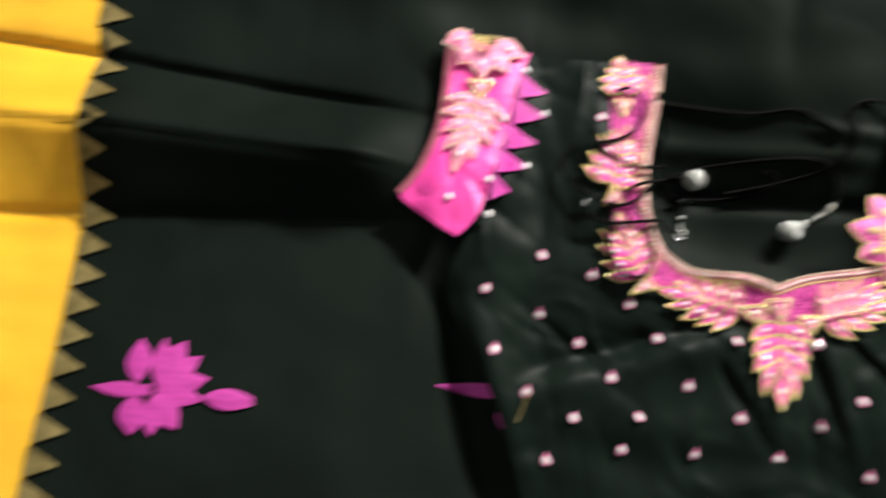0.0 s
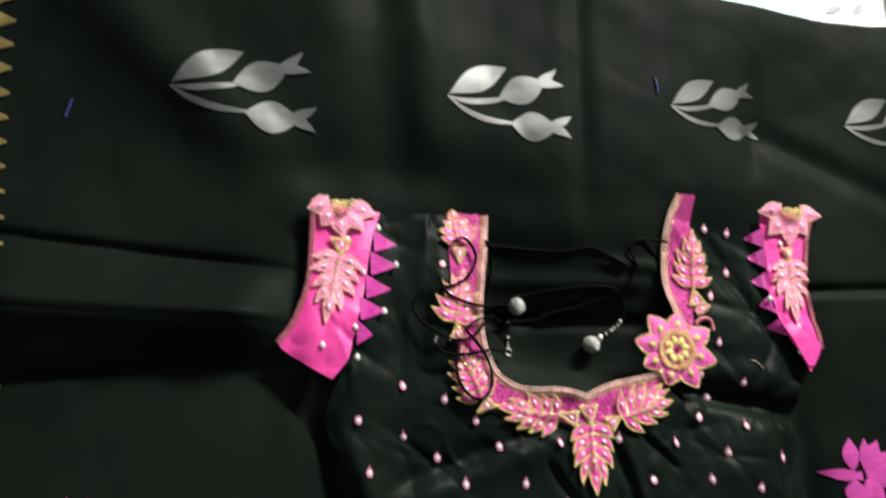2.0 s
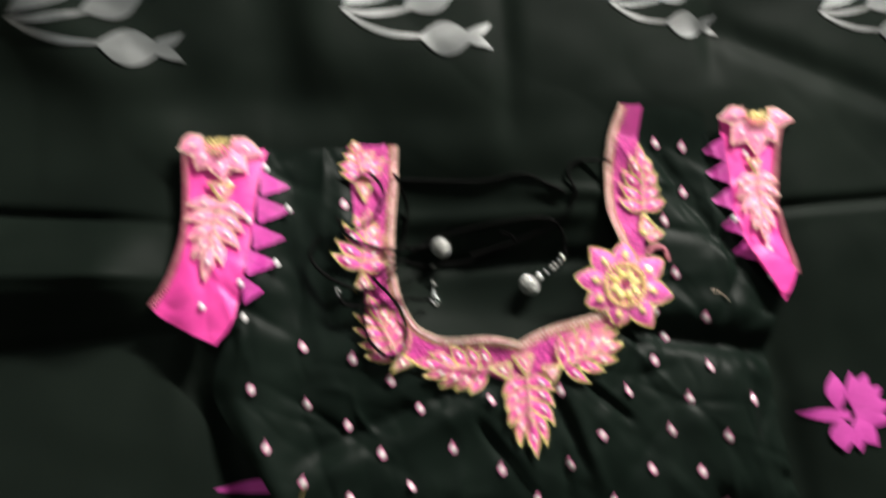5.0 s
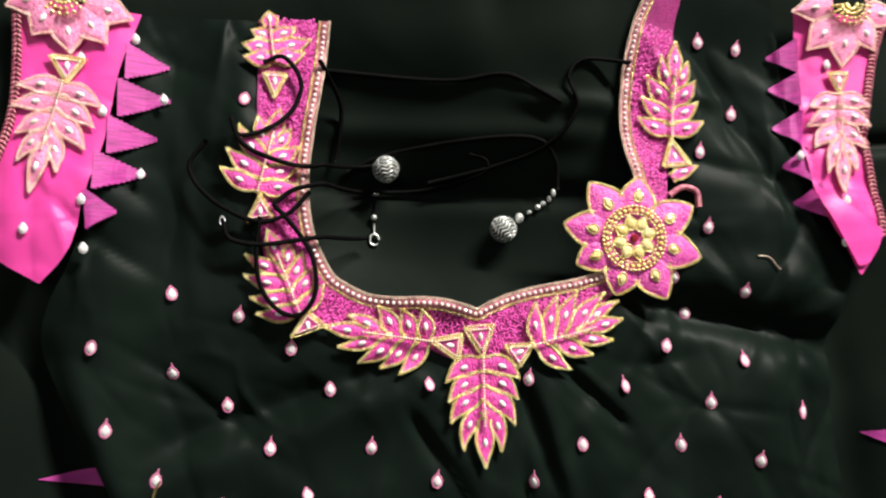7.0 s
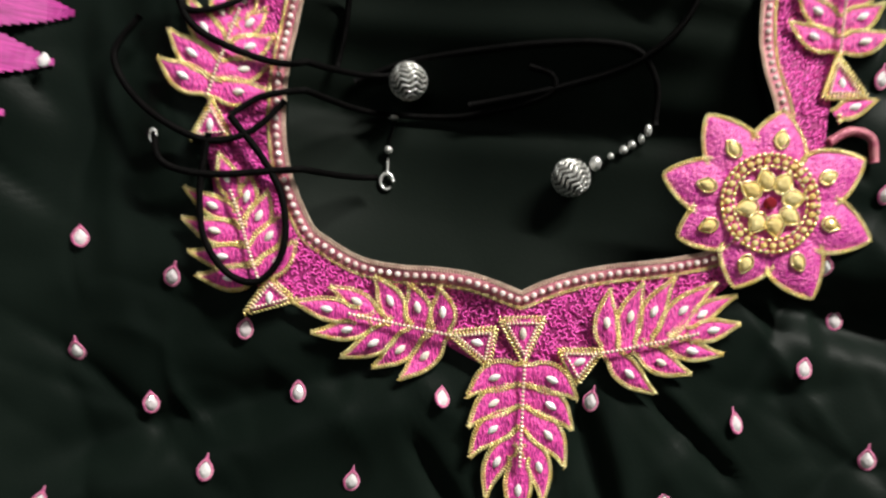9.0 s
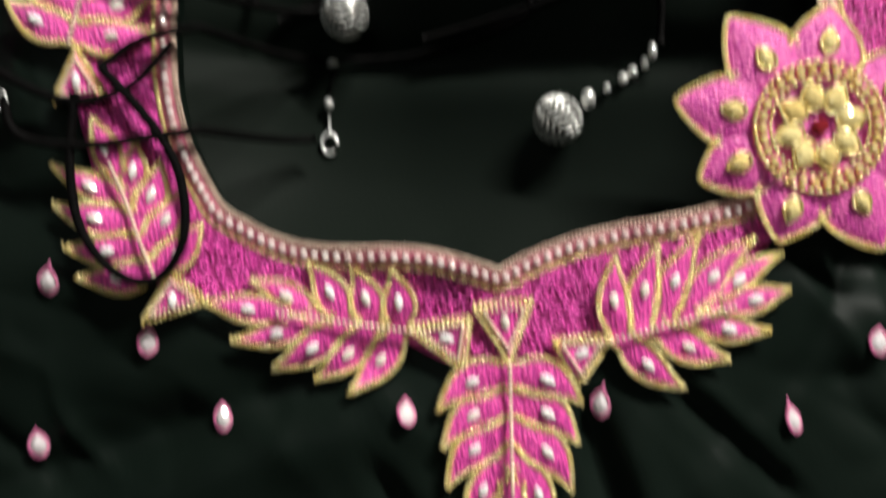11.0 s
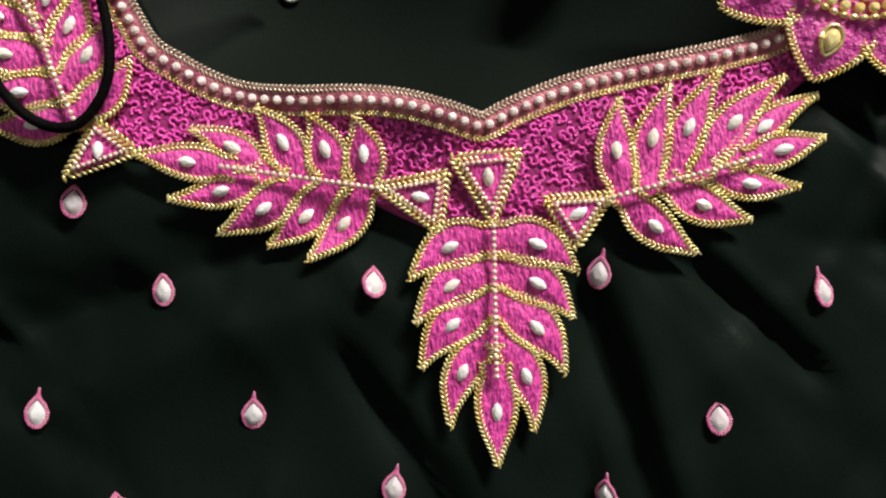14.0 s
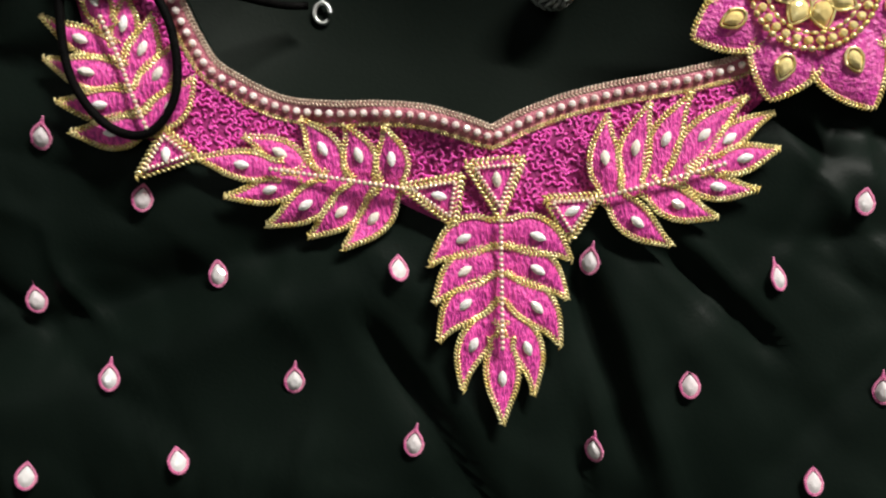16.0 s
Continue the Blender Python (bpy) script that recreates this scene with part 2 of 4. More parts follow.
SAREE_FOLDS = [
    (-0.44, 0.40, -0.24, 0.20, 0.030, 0.012), (-0.24, 0.20, -0.05, 0.19, 0.022, -0.006), (-0.17, 0.42, -0.15, 0.22, 0.024, -0.008),
    (-0.13, 0.40, -0.12, 0.24, 0.020, 0.006), (0.018, 0.40, 0.012, 0.20, 0.010, -0.004), (0.178, 0.30, 0.174, 0.22, 0.009, -0.003),
    (0.19, 0.24, 0.34, 0.17, 0.012, -0.005), (0.20, 0.104, 0.42, 0.107, 0.0045, -0.005), (0.02, 0.40, 0.30, 0.33, 0.05, 0.006),
    (-0.08, 0.088, 0.07, 0.080, 0.007, -0.005), (-0.07, 0.118, 0.06, 0.112, 0.008, 0.004), (0.03, 0.13, 0.075, 0.125, 0.006, 0.004),
    (0.19, -0.02, 0.20, -0.20, 0.010, -0.005), (-0.21, 0.03, -0.17, -0.12, 0.015, -0.006), (-0.36, -0.02, -0.34, -0.2, 0.05, 0.004),
]


def saree_z(x, y):
    z = -0.003 - 0.022 * math.exp(-(((x - 0.0) / 0.115) ** 2 + ((y - 0.10) / 0.085) ** 2) ** 1.5)
    z -= 0.009 * smooth01((0.23 - abs(x)) / 0.05) * smooth01((0.20 - y) / 0.06)
    lean = math.exp(-((x / 0.085) ** 4 + ((y - 0.10) / 0.07) ** 4))
    z += lean * 0.019 * (0.5 * x + (y - 0.10)) / 0.06
    # the pressed folds of the left side
    k = smooth01((-0.205 - x) / 0.065)
    p = k * (0.032 - 0.008 * smooth01((-0.41 - x) / 0.05))
    if k > 0:
        s = (x + 0.43) / 0.21
        f1, f2, f3 = 0.149 - 0.026 * s, 0.096 - 0.014 * s, 0.043 + 0.008 * s
        if f2 <= y < f1:
            z += p * (f1 - y) / (f1 - f2)
        elif f3 <= y < f2:
            z += p - (p + k * 0.003) * (f2 - y) / (f2 - f3)
        elif y < f3:
            z += k * -0.003 * smooth01(1 - (f3 - y) / 0.05)
        z -= k * (0.0030 * math.exp(-((y - f1 + 0.002) / 0.0035) ** 2) + 0.0022 * math.exp(-((y - f2 + 0.002) / 0.0035) ** 2) + 0.0025 * math.exp(-((y - f3) / 0.004) ** 2))
        z += k * 0.005 * smooth01((y - f1 + 0.003) / 0.003) * smooth01(1 - (y - f1) / 0.09)
    # the upper part rises away from the blouse, the lower left falls towards the lamp
    z += 0.023 * smooth01((y - 0.17) / 0.15) * smooth01((x + 0.45) / 0.25) * smooth01((-0.05 - x) / 0.15)
    z += k * 0.018 * smooth01((0.04 - y) / 0.2)
    for f in SAREE_FOLDS:
        z += ridge(x, y, *f)
    z += 0.0003 * crease(x * 16, y * 16, 2.2) + 0.0060 * noise.noise(Vector((x * 8, y * 8, 3.1))) + 0.0012 * noise.noise(Vector((x * 30, y * 30, 7.7)))
    return z


BLOUSE_FOLDS = [
    (-0.14, -0.036, -0.03, 0.001, 0.008, -0.005), (-0.15, -0.050, -0.05, -0.020, 0.012, 0.003), (-0.033, -0.030, -0.005, -0.075, 0.0035, -0.0045),
    (0.020, -0.016, 0.034, -0.060, 0.004, -0.0045), (0.030, -0.02, 0.045, -0.08, 0.006, 0.003), (0.085, 0.024, 0.185, 0.000, 0.008, -0.009),
    (0.085, 0.045, 0.17, 0.030, 0.012, 0.004), (0.045, -0.012, 0.070, -0.035, 0.003, -0.004), (-0.02, -0.02, -0.045, 0.0, 0.004, 0.0015),
    (-0.145, 0.11, -0.135, 0.03, 0.006, 0.0012), (-0.12, 0.13, -0.13, 0.06, 0.005, -0.001), (-0.045, 0.030, -0.006, 0.024, 0.006, 0.003), (0.12, 0.15, 0.165, 0.07, 0.006, -0.005),
    (-0.19, 0.0, -0.15, -0.10, 0.008, 0.004), (-0.10, -0.09, 0.02, -0.085, 0.012, -0.003), (0.16, -0.01, 0.17, -0.10, 0.006, -0.003),
    (-0.112, 0.15, -0.116, 0.06, 0.018, 0.006), (0.140, -0.09, 0.150, -0.012, 0.040, 0.010),
]


def creases():
    """Short straight creases pressed into the blouse at random, on a grid of 1 mm."""
    r = random.Random(31)
    gx, gy = np.meshgrid(np.arange(-0.22, 0.2201, 0.001), np.arange(-0.27, 0.2101, 0.001), indexing="ij")
    z = np.zeros_like(gx)
    for _ in range(230):
        cx, cy, a = r.uniform(-0.21, 0.21), r.uniform(-0.20, 0.20), r.choice((0.4, -0.5, 1.3, 1.8, 2.5)) + r.gauss(0, 0.3)
        half, width, amp = r.uniform(0.012, 0.045), r.uniform(0.0022, 0.0055), r.choice((-1, -1, 1)) * r.uniform(0.0006, 0.0024)
        u = ((gx - cx) * math.cos(a) + (gy - cy) * math.sin(a)) / half
        w = ((gy - cy) * math.cos(a) - (gx - cx) * math.sin(a) - 0.004 * r.uniform(-1, 1) * u * u) / width
        z += amp * np.exp(-u * u) * np.exp(-np.abs(w) ** 1.4) * np.where(w > 0, 1.0, np.exp(w * 0.4))
    return z.tolist()


CREASES = creases()


def crumple(x, y):
    u, v = min(max((x + 0.22) * 1000, 0.0), 438.9), min(max((y + 0.27) * 1000, 0.0), 478.9)
    i, j = int(u), int(v)
    u, v = u - i, v - j
    return (CREASES[i][j] * (1 - v) + CREASES[i][j + 1] * v) * (1 - u) + (CREASES[i + 1][j] * (1 - v) + CREASES[i + 1][j + 1] * v) * u


def blouse_z(x, y):
    z = -0.0030 - 0.09 * min(max(y - 0.07, 0.0), 0.12) + 0.008 * smooth01((-0.14 - x) / 0.04) * smooth01((0.2 - y) / 0.1)
    for f in BLOUSE_FOLDS:
        z += ridge(x, y, *f)
    away = smooth01((math.hypot(x, y - 0.06) - 0.05) / 0.08)
    z += (0.0016 + 0.0034 * away) * noise.noise(Vector((x * 22, y * 22, 1.3))) + 0.0010 * noise.noise(Vector((x * 60, y * 60, 5.0)))
    z += (0.0002 + 0.0006 * away) * (crease(x * 20, y * 16, 8.0) + 0.6 * crease(x * 34, y * 38, 4.0))
    z += (0.30 + 0.95 * away) * crumple(x, y)
    z -= 0.010 * smooth01((-0.16 - x) / 0.05) * smooth01((0.03 - y) / 0.04) + 0.010 * smooth01((x - 0.155) / 0.04) * smooth01((0.03 - y) / 0.04)
    return max(z, saree_z(x, y) + 0.0015)


# ---------------------------------------------------------------- setting


def slab(name, x0, x1, y0, y1, z0, z1, mat, kind="structure"):
    g = Geo()
    v = [Vector((x, y, z)) for z in (z0, z1) for x, y in ((x0, y0), (x1, y0), (x1, y1), (x0, y1))]
    g.add(v, [(3, 2, 1, 0), (4, 5, 6, 7), (0, 1, 5, 4), (1, 2, 6, 5), (2, 3, 7, 6), (3, 0, 4, 7)])
    ob = new(name, g.mesh(name, mat, False))
    return tagged(ob, kind=kind)


slab("floor", -2.2, 2.2, -2.2, 2.2, -0.15, -0.0625, PAINT)
slab("wall_north", -2.2, 2.2, 2.2, 2.3, -0.15, 2.5, PAINT)
slab("wall_south", -2.2, 2.2, -2.3, -2.2, -0.15, 2.5, PAINT)
slab("wall_east", 2.2, 2.3, -2.2, 2.2, -0.15, 2.5, PAINT)
slab("wall_west", -2.3, -2.2, -2.2, 2.2, -0.15, 2.5, PAINT)
slab("ceiling", -2.3, 2.3, -2.3, 2.3, 2.5, 2.6, PAINT)


def sheet_z(x, y):
    return -0.058 + 0.003 * noise.noise(Vector((x * 7, y * 7, 0.4)))


g = Geo()
strip(g, [Vector((-1.0 + 1.475 * i / 60, 0.9, 0)) for i in range(61)], [Vector((-1.0 + 1.475 * i / 60, -0.8, 0)) for i in range(61)], 60, sheet_z)
bed_sheet = tagged(new("bed_sheet", g.mesh("bed_sheet", SHEET)), "white cotton bed sheet with pale blue and grey floral print", "sheet")


def leaf_patch(geo, base, tip, width, height, bend=0.0, lift=0.0, dome=0.0, rows=6, steps=12, blunt=0.0, taper=0.85, fat=1.05):
    """A leaf or petal from base to tip draped on height(x, y). blunt: share of the width kept at the base. Gives back its two edges."""
    axis = tip - base
    side = Vector((-axis.y, axis.x, 0)).normalized()
    ctrl = (base + tip) / 2 + side * bend
    left, right = [], []
    for i in range(steps + 1):
        s = i / steps
        p = base * (1 - s) ** 2 + ctrl * 2 * s * (1 - s) + tip * s * s
        t = ((ctrl - base) * (1 - s) + (tip - ctrl) * s).normalized()
        n = Vector((-t.y, t.x, 0))
        w = width / 2 * (math.sin(math.pi * min(s ** taper, 1)) ** fat if s < 1 else 0)
        w = max(w, width / 2 * blunt * (1 - s) ** 1.3) * (1 - 0.30 * smooth01((s - 0.6) / 0.4) * (blunt == 0.72)) + 0.00008
        left.append(p + n * w)
        right.append(p - n * w)
    n0 = len(geo.v)
    for i, (a, b) in enumerate(zip(left, right)):
        for j in range(rows + 1):
            q = a.lerp(b, j / rows)
            fade = math.sin(math.pi * min(max(i / steps, 0.06), 0.97)) ** 0.5
            geo.v.append(Vector((q.x, q.y, height(q.x, q.y) + lift + dome * fade * math.sin(math.pi * j / rows))))
    w = rows + 1
    for i in range(steps):
        for j in range(rows):
            geo.f.append((n0 + i * w + j, n0 + (i + 1) * w + j, n0 + (i + 1) * w + j + 1, n0 + i * w + j + 1))
    return left, right


for k, (x, y, r, mat, name) in enumerate([(0.25, 0.43, 0.060, PRINT, "print_flower"), (0.09, 0.445, 0.030, PRINT, "print_flower"), (0.165, 0.42, 0.030, GREYPRINT, "print_leaf"),
                                          (0.36, 0.42, 0.020, GREYPRINT, "print_leaf"), (0.40, 0.45, 0.030, GREYPRINT, "print_leaf"), (0.13, 0.47, 0.03, GREYPRINT, "print_leaf"), (0.31, 0.40, 0.016, GREYPRINT, "print_leaf")]):
    g = Geo()
    if mat is PRINT:
        for i in range(7):
            a = 2 * math.pi * i / 7 + k
            leaf_patch(g, Vector((x, y, 0)), Vector((x + r * math.cos(a), y + r * math.sin(a), 0)), r * 0.95, sheet_z, lift=0.0006 + 0.00005 * i, blunt=0.3)
    else:
        a = 1.2 + 0.9 * k
        leaf_patch(g, Vector((x, y, 0)), Vector((x + r * 1.4 * math.cos(a), y + r * 1.4 * math.sin(a), 0)), r * 0.5, sheet_z, r * 0.2, lift=0.0009)
        tube(g, [Vector((x - 0.02 * math.cos(a + 0.4) * i / 4, y - 0.02 * math.sin(a + 0.4) * i / 4, -0.0562)) for i in range(5)], 0.0007, 4)
    part(name, g, mat, bed_sheet)

g = Geo()
strip(g, [Vector((0.462 + 0.06 * (0.5 - i / 80), -0.5 + 1.3 * i / 80, 0)) for i in range(81)], [Vector((1.1, -0.5 + 1.3 * i / 80, 0)) for i in range(81)], 80,
      lambda x, y: -0.030 + 0.004 * noise.noise(Vector((x * 160, y * 160, 0))) + 0.003 * noise.noise(Vector((x * 60, y * 60, 4)))
      - 0.033 * smooth01(1 - min(x - 0.43, 1.1 - x, y + 0.5, 0.8 - y) / 0.03 + 0.4 * (x < 0.6)))
tagged(new("rug", g.mesh("rug", RUG)), "mottled brown and beige shaggy rug beside the sheet", "rug")

# ---------------------------------------------------------------- saree
saree = tagged(new("saree"), "black silk saree with yellow and pink borders, spread and folded", "saree")


def right_edge(y):
    return 0.349 + 0.051 * (1 - ((y - 0.11) / 0.255) ** 2) if y > 0.11 else 0.40 + 0.02 * smooth01((0.11 - y) / 0.3)


def top_edge(x):
    return 0.367 + 0.70 * max(0.29 - max(x, 0), 0) ** 2 + 0.15 * max(-x, 0) + 1.1 * max(x - 0.29, 0) ** 2


g = Geo()
strip(g, [Vector((0.385 + 0.006 * i, 0.66, 0)) for i in range(16)], [Vector((0.385 + 0.006 * i, 0.34, 0)) for i in range(16)], 30, lambda x, y: -0.050 + 0.010 * smooth01((x - 0.385) / 0.03) + 0.003 * noise.noise(Vector((x * 30, y * 20, 2))))
part("under_layer", g, BLACK, saree, "black folded end of the saree")
YEDGE = -0.441


def yellow_edge(y):
    return YEDGE - 0.008 * smooth01((y - 0.1) / 0.15) - 0.004 * smooth01((-y - 0.05) / 0.1)


def settle(x, y, z):
    """The outer ends of the saree come down onto the sheet."""
    k = smooth01((-0.765 - x) / 0.03) + smooth01((-0.385 - y) / 0.03)
    return z + (-0.053 - z) * min(k, 1)


def edged_saree(x, y):
    return saree_z(x, y) - 0.040 * smooth01((y - top_edge(x) + 0.012) / 0.012)


g = Geo()
NX, NY = 250, 340
for i in range(NX + 1):
    for j in range(NY + 1):
        v = j / NY
        y = -0.42 + v * 0.84
        x = yellow_edge(y) + (right_edge(min(y, 0.365)) - yellow_edge(y)) * i / NX
        y = -0.42 + v * (top_edge(x) + 0.42)
        g.v.append(Vector((x, y, settle(x, y, edged_saree(x, y)))))
for i in range(NX):
    for j in range(NY):
        a = i * (NY + 1) + j
        g.f.append((a, a + NY + 1, a + NY + 2, a + 1))
part("body", g, BLACK, saree, "black silk with soft folds")

g = Geo()
ys = [-0.42 + 0.95 * i / 380 for i in range(381)]
strip(g, [Vector((-0.80, y, 0)) for y in ys], [Vector((yellow_edge(y) + 0.0004, y, 0)) for y in ys], 70, lambda x, y: settle(x, y, saree_z(x, y) + 0.0006))
part("yellow_border", g, YELLOW, saree, "bright yellow silk border with horizontal creases")
g = Geo()
ys = [-0.42 + 0.785 * i / 160 for i in range(161)]
strip(g, [Vector((right_edge(y) - 0.0004, y, 0)) for y in ys], [Vector((right_edge(y) + 0.098 - 0.02 * smooth01((0.25 - y) / 0.3), y + 0.016, 0)) for y in ys], 24,
      lambda x, y: settle(x, y, saree_z(x, y) + 0.0006) - 0.030 * smooth01((x - right_edge(y) - 0.07) / 0.03) + 0.004 * math.sin((y + x) * 70) * math.exp(-((y - 0.34) / 0.03) ** 2))
part("pink_border", g, PINK, saree, "plain hot pink silk border")


def temple(geo, bx, by, tx, ty, half, height, lift, steps=7):
    """A woven temple triangle with stepped sides; its base runs along y."""
    n0 = len(geo.v)
    for i in range(2 * steps + 1):
        q = ((i + 1) // 2) / steps
        w = half * (1 - (i // 2) / steps * 0.97)
        x, y = bx + (tx - bx) * q, by + (ty - by) * q
        geo.v += [Vector((x, y - w, height(x, y - w) + lift)), Vector((x, y + w, height(x, y + w) + lift))]
        if i:
            k = n0 + 2 * i
            geo.f.append((k - 2, k, k + 1, k - 1) if tx > bx else (k - 1, k + 1, k, k - 2))


pitch = 0.0192
for i in range(40):
    y = -0.40 + pitch * i
    g = Geo()
    temple(g, yellow_edge(y), y, yellow_edge(y) + 0.019, y - 0.001, pitch * 0.46, saree_z, 0.0022)
    part("temple_triangle", g, ZARI, saree, "", False)
for i in range(36):
    y = -0.36 + 0.0200 * i
    g = Geo()
    temple(g, right_edge(y), y, right_edge(y) - 0.013, y + 0.003, 0.008, saree_z, 0.0009, 4)
    part("temple_triangle", g, TEMPLE, saree, "", False)


def tulip(ox, oy, scale):
    """A woven silver sprig: one leaf, two stems and two buds with forked ends."""
    def at(x, y):
        return Vector(((ox + x * scale) * MM, (oy + y * scale) * MM, 0))
    g = Geo()
    for pts in (((0, 0), (18, -2), (36, 0), (54, 4)), ((0, 0), (16, -10), (36, -17), (60, -19))):
        line = even(along([at(*p) for p in pts], 8), 0.003)
        n = len(line)
        l, r = [], []
        for i, p in enumerate(line):
            t = (line[min(i + 1, n - 1)] - line[max(i - 1, 0)]).normalized()
            w = scale * MM * (0.7 + 1.9 * math.sin(math.pi * min(i / n, 0.9)))
            l.append(p + Vector((-t.y, t.x, 0)) * w)
            r.append(p - Vector((-t.y, t.x, 0)) * w)
        strip(g, l, r, 2, lambda x, y: saree_z(x, y) + 0.0009)
    sprig = part("tulip_motif", g, SILVER, saree, "woven silver tulip sprig")
    g = Geo()
    leaf_patch(g, at(1, 2), at(54, 31), 21 * scale * MM, saree_z, 2.5 * MM, 0.0010, taper=1.1)
    part("leaf", g, SILVER, sprig)
    for bx, by, tx, ty, w, f1, f2 in ((46, 4, 88, 21, 25, (99, 33), (105, 17)), (55, -19, 97, -21, 26, (110, -10), (109, -30))):
        g = Geo()
        leaf_patch(g, at(bx, by), at(tx, ty), w * scale * MM, saree_z, -2 * MM, 0.0011, taper=0.95)
        mx, my = bx + (tx - bx) * 0.74, by + (ty - by) * 0.74
        for k, (fx, fy) in ((-1, f1), (1, f2)):
            leaf_patch(g, at(mx, my), at(fx, fy), 8 * scale * MM, saree_z, k * 3.5 * MM * scale, 0.0013, blunt=0.9)
        part("bud", g, SILVER, sprig)


for ox, oy, sc in ((-317, 256, 0.985), (-104, 263, 0.98), (95, 266, 0.80), (266, 255, 0.86)):
    tulip(ox, oy, sc)


def lotus(cx, cy, turn=0.0, scale=1.0, stem=0.038):
    c = Vector((cx * MM, cy * MM, 0))
    rot = Matrix.Rotation(radians(turn), 3, "Z")
    g = Geo()
    leaf_patch(g, c + rot @ Vector((0, 0, 0)), c + rot @ Vector((-stem, 0.000, 0)) * scale, 0.009, saree_z, 0.001, 0.0009, blunt=0.8)
    whole = part("lotus_motif", g, MOTIF, saree, "woven pink lotus with a side bud")
    for k, (dx, dy, w) in enumerate(((-12, 31, 12), (3, 32, 9), (16, 31, 14), (27, 22, 12), (34, 9, 12), (33, -4, 10), (20, -22, 13), (5, -27, 10), (-7, -27, 14))):
        g = Geo()
        root = c + rot @ Vector((-9 if k in (0, 8) else 3, dy * 0.1, 0)) * MM * scale
        leaf_patch(g, root, c + rot @ Vector((dx, dy, 0)) * MM * scale, w * (1.3 if k in (0, 8) else 1.2) * MM * scale, saree_z, 0, 0.0010 + 0.00012 * k, 0.0004, taper=0.95)
        part("petal", g, MOTIF, whole)
    for dy, w in ((3, 9), (-3, 9), (0, 7)):
        g = Geo()
        leaf_patch(g, c + rot @ Vector((32, -2, 0)) * MM * scale, c + rot @ Vector((63, dy * 0.6 - 3, 0)) * MM * scale, w * MM, saree_z, dy * 0.6 * MM, 0.0022 + 0.00005 * dy, 0.0003)
        part("bud_petal", g, MOTIF, whole)


lotus(-376, -66, 0)
lotus(-151, -53, -2, 1.0, 0.056)
lotus(234, -50, -7, 0.95)

# ---------------------------------------------------------------- blouse
blouse = tagged(new("blouse"), "black silk blouse with pink embroidered neck, laid on the saree", "blouse")

INNER = mm((-71, 168), (-74, 141), (-79, 112), (-82, 85), (-80, 62), (-72, 42.5), (-64.5, 36), (-54, 30.8), (-42, 29), (-30, 28.8), (-19, 27.8), (-9, 25), (-2, 22.5))
INNER_R = mm((-2, 22.5), (5, 26), (16, 30), (28, 32.8), (39, 34.5), (51, 36.8), (62, 40.5), (76, 52), (82, 70), (80, 86), (76.5, 102), (76, 123), (79, 147), (84, 168), (93, 188))
OUTER = mm((-106, 168), (-106, 141), (-106, 112), (-106, 85), (-105, 60), (-98, 36), (-88, 21), (-75, 16), (-58, 13), (-42, 11), (-28, 5), (-12, -2), (0, -2))
OUTER_R = mm((0, -2), (12, -5), (20, 0), (28, 5), (39, 10), (52, 14), (62, 24), (80, 40), (95, 62), (97, 82), (101, 102), (106, 123), (108, 142), (106, 162), (111, 187))
NSEG = 10
inner = along(INNER, NSEG) + along(INNER_R, NSEG)[1:]
outer = along(OUTER, NSEG) + along(OUTER_R, NSEG)[1:]

# body of the blouse, from the neck out to the seams
SIDE = mm((-166, 168), (-170, 141), (-176, 105), (-182, 80), (-188, 52), (-200, 26), (-203, 5), (-190, -22), (-176, -48), (-164, -76), (-150, -118), (-120, -240), (0, -260))
SIDE_R = mm((0, -260), (70, -260), (130, -250), (195, -200), (190, -110), (183, -70), (180, -32), (184, 8), (191, 38), (176, 60), (168, 90), (166, 115), (164, 140), (160, 165), (158, 181))
side = along(SIDE, NSEG) + along(SIDE_R, NSEG)[1:]
g = Geo()
strip(g, [a.lerp(b, 0.5) for a, b in zip(outer, inner)], side, 90, blouse_z)
part("body", g, BLOUSE, blouse, "crumpled black silk")

BANDLIFT = 0.0014


def band_z(x, y):
    return blouse_z(x, y) + BANDLIFT


g = Geo()
strip(g, inner, outer, 10, band_z)
band = part("neck_band", g, BAND, blouse, "purple band covered with magenta knot stitching")
g = Geo()
for p in inner:
    g.v += [Vector((p.x, p.y, band_z(p.x, p.y))), Vector((p.x, p.y, band_z(p.x, p.y) - 0.006))]
for i in range(len(inner) - 1):
    g.f.append((2 * i, 2 * i + 1, 2 * i + 3, 2 * i + 2))
part("neck_facing", g, BLOUSE, blouse, "black silk facing under the neck edge")

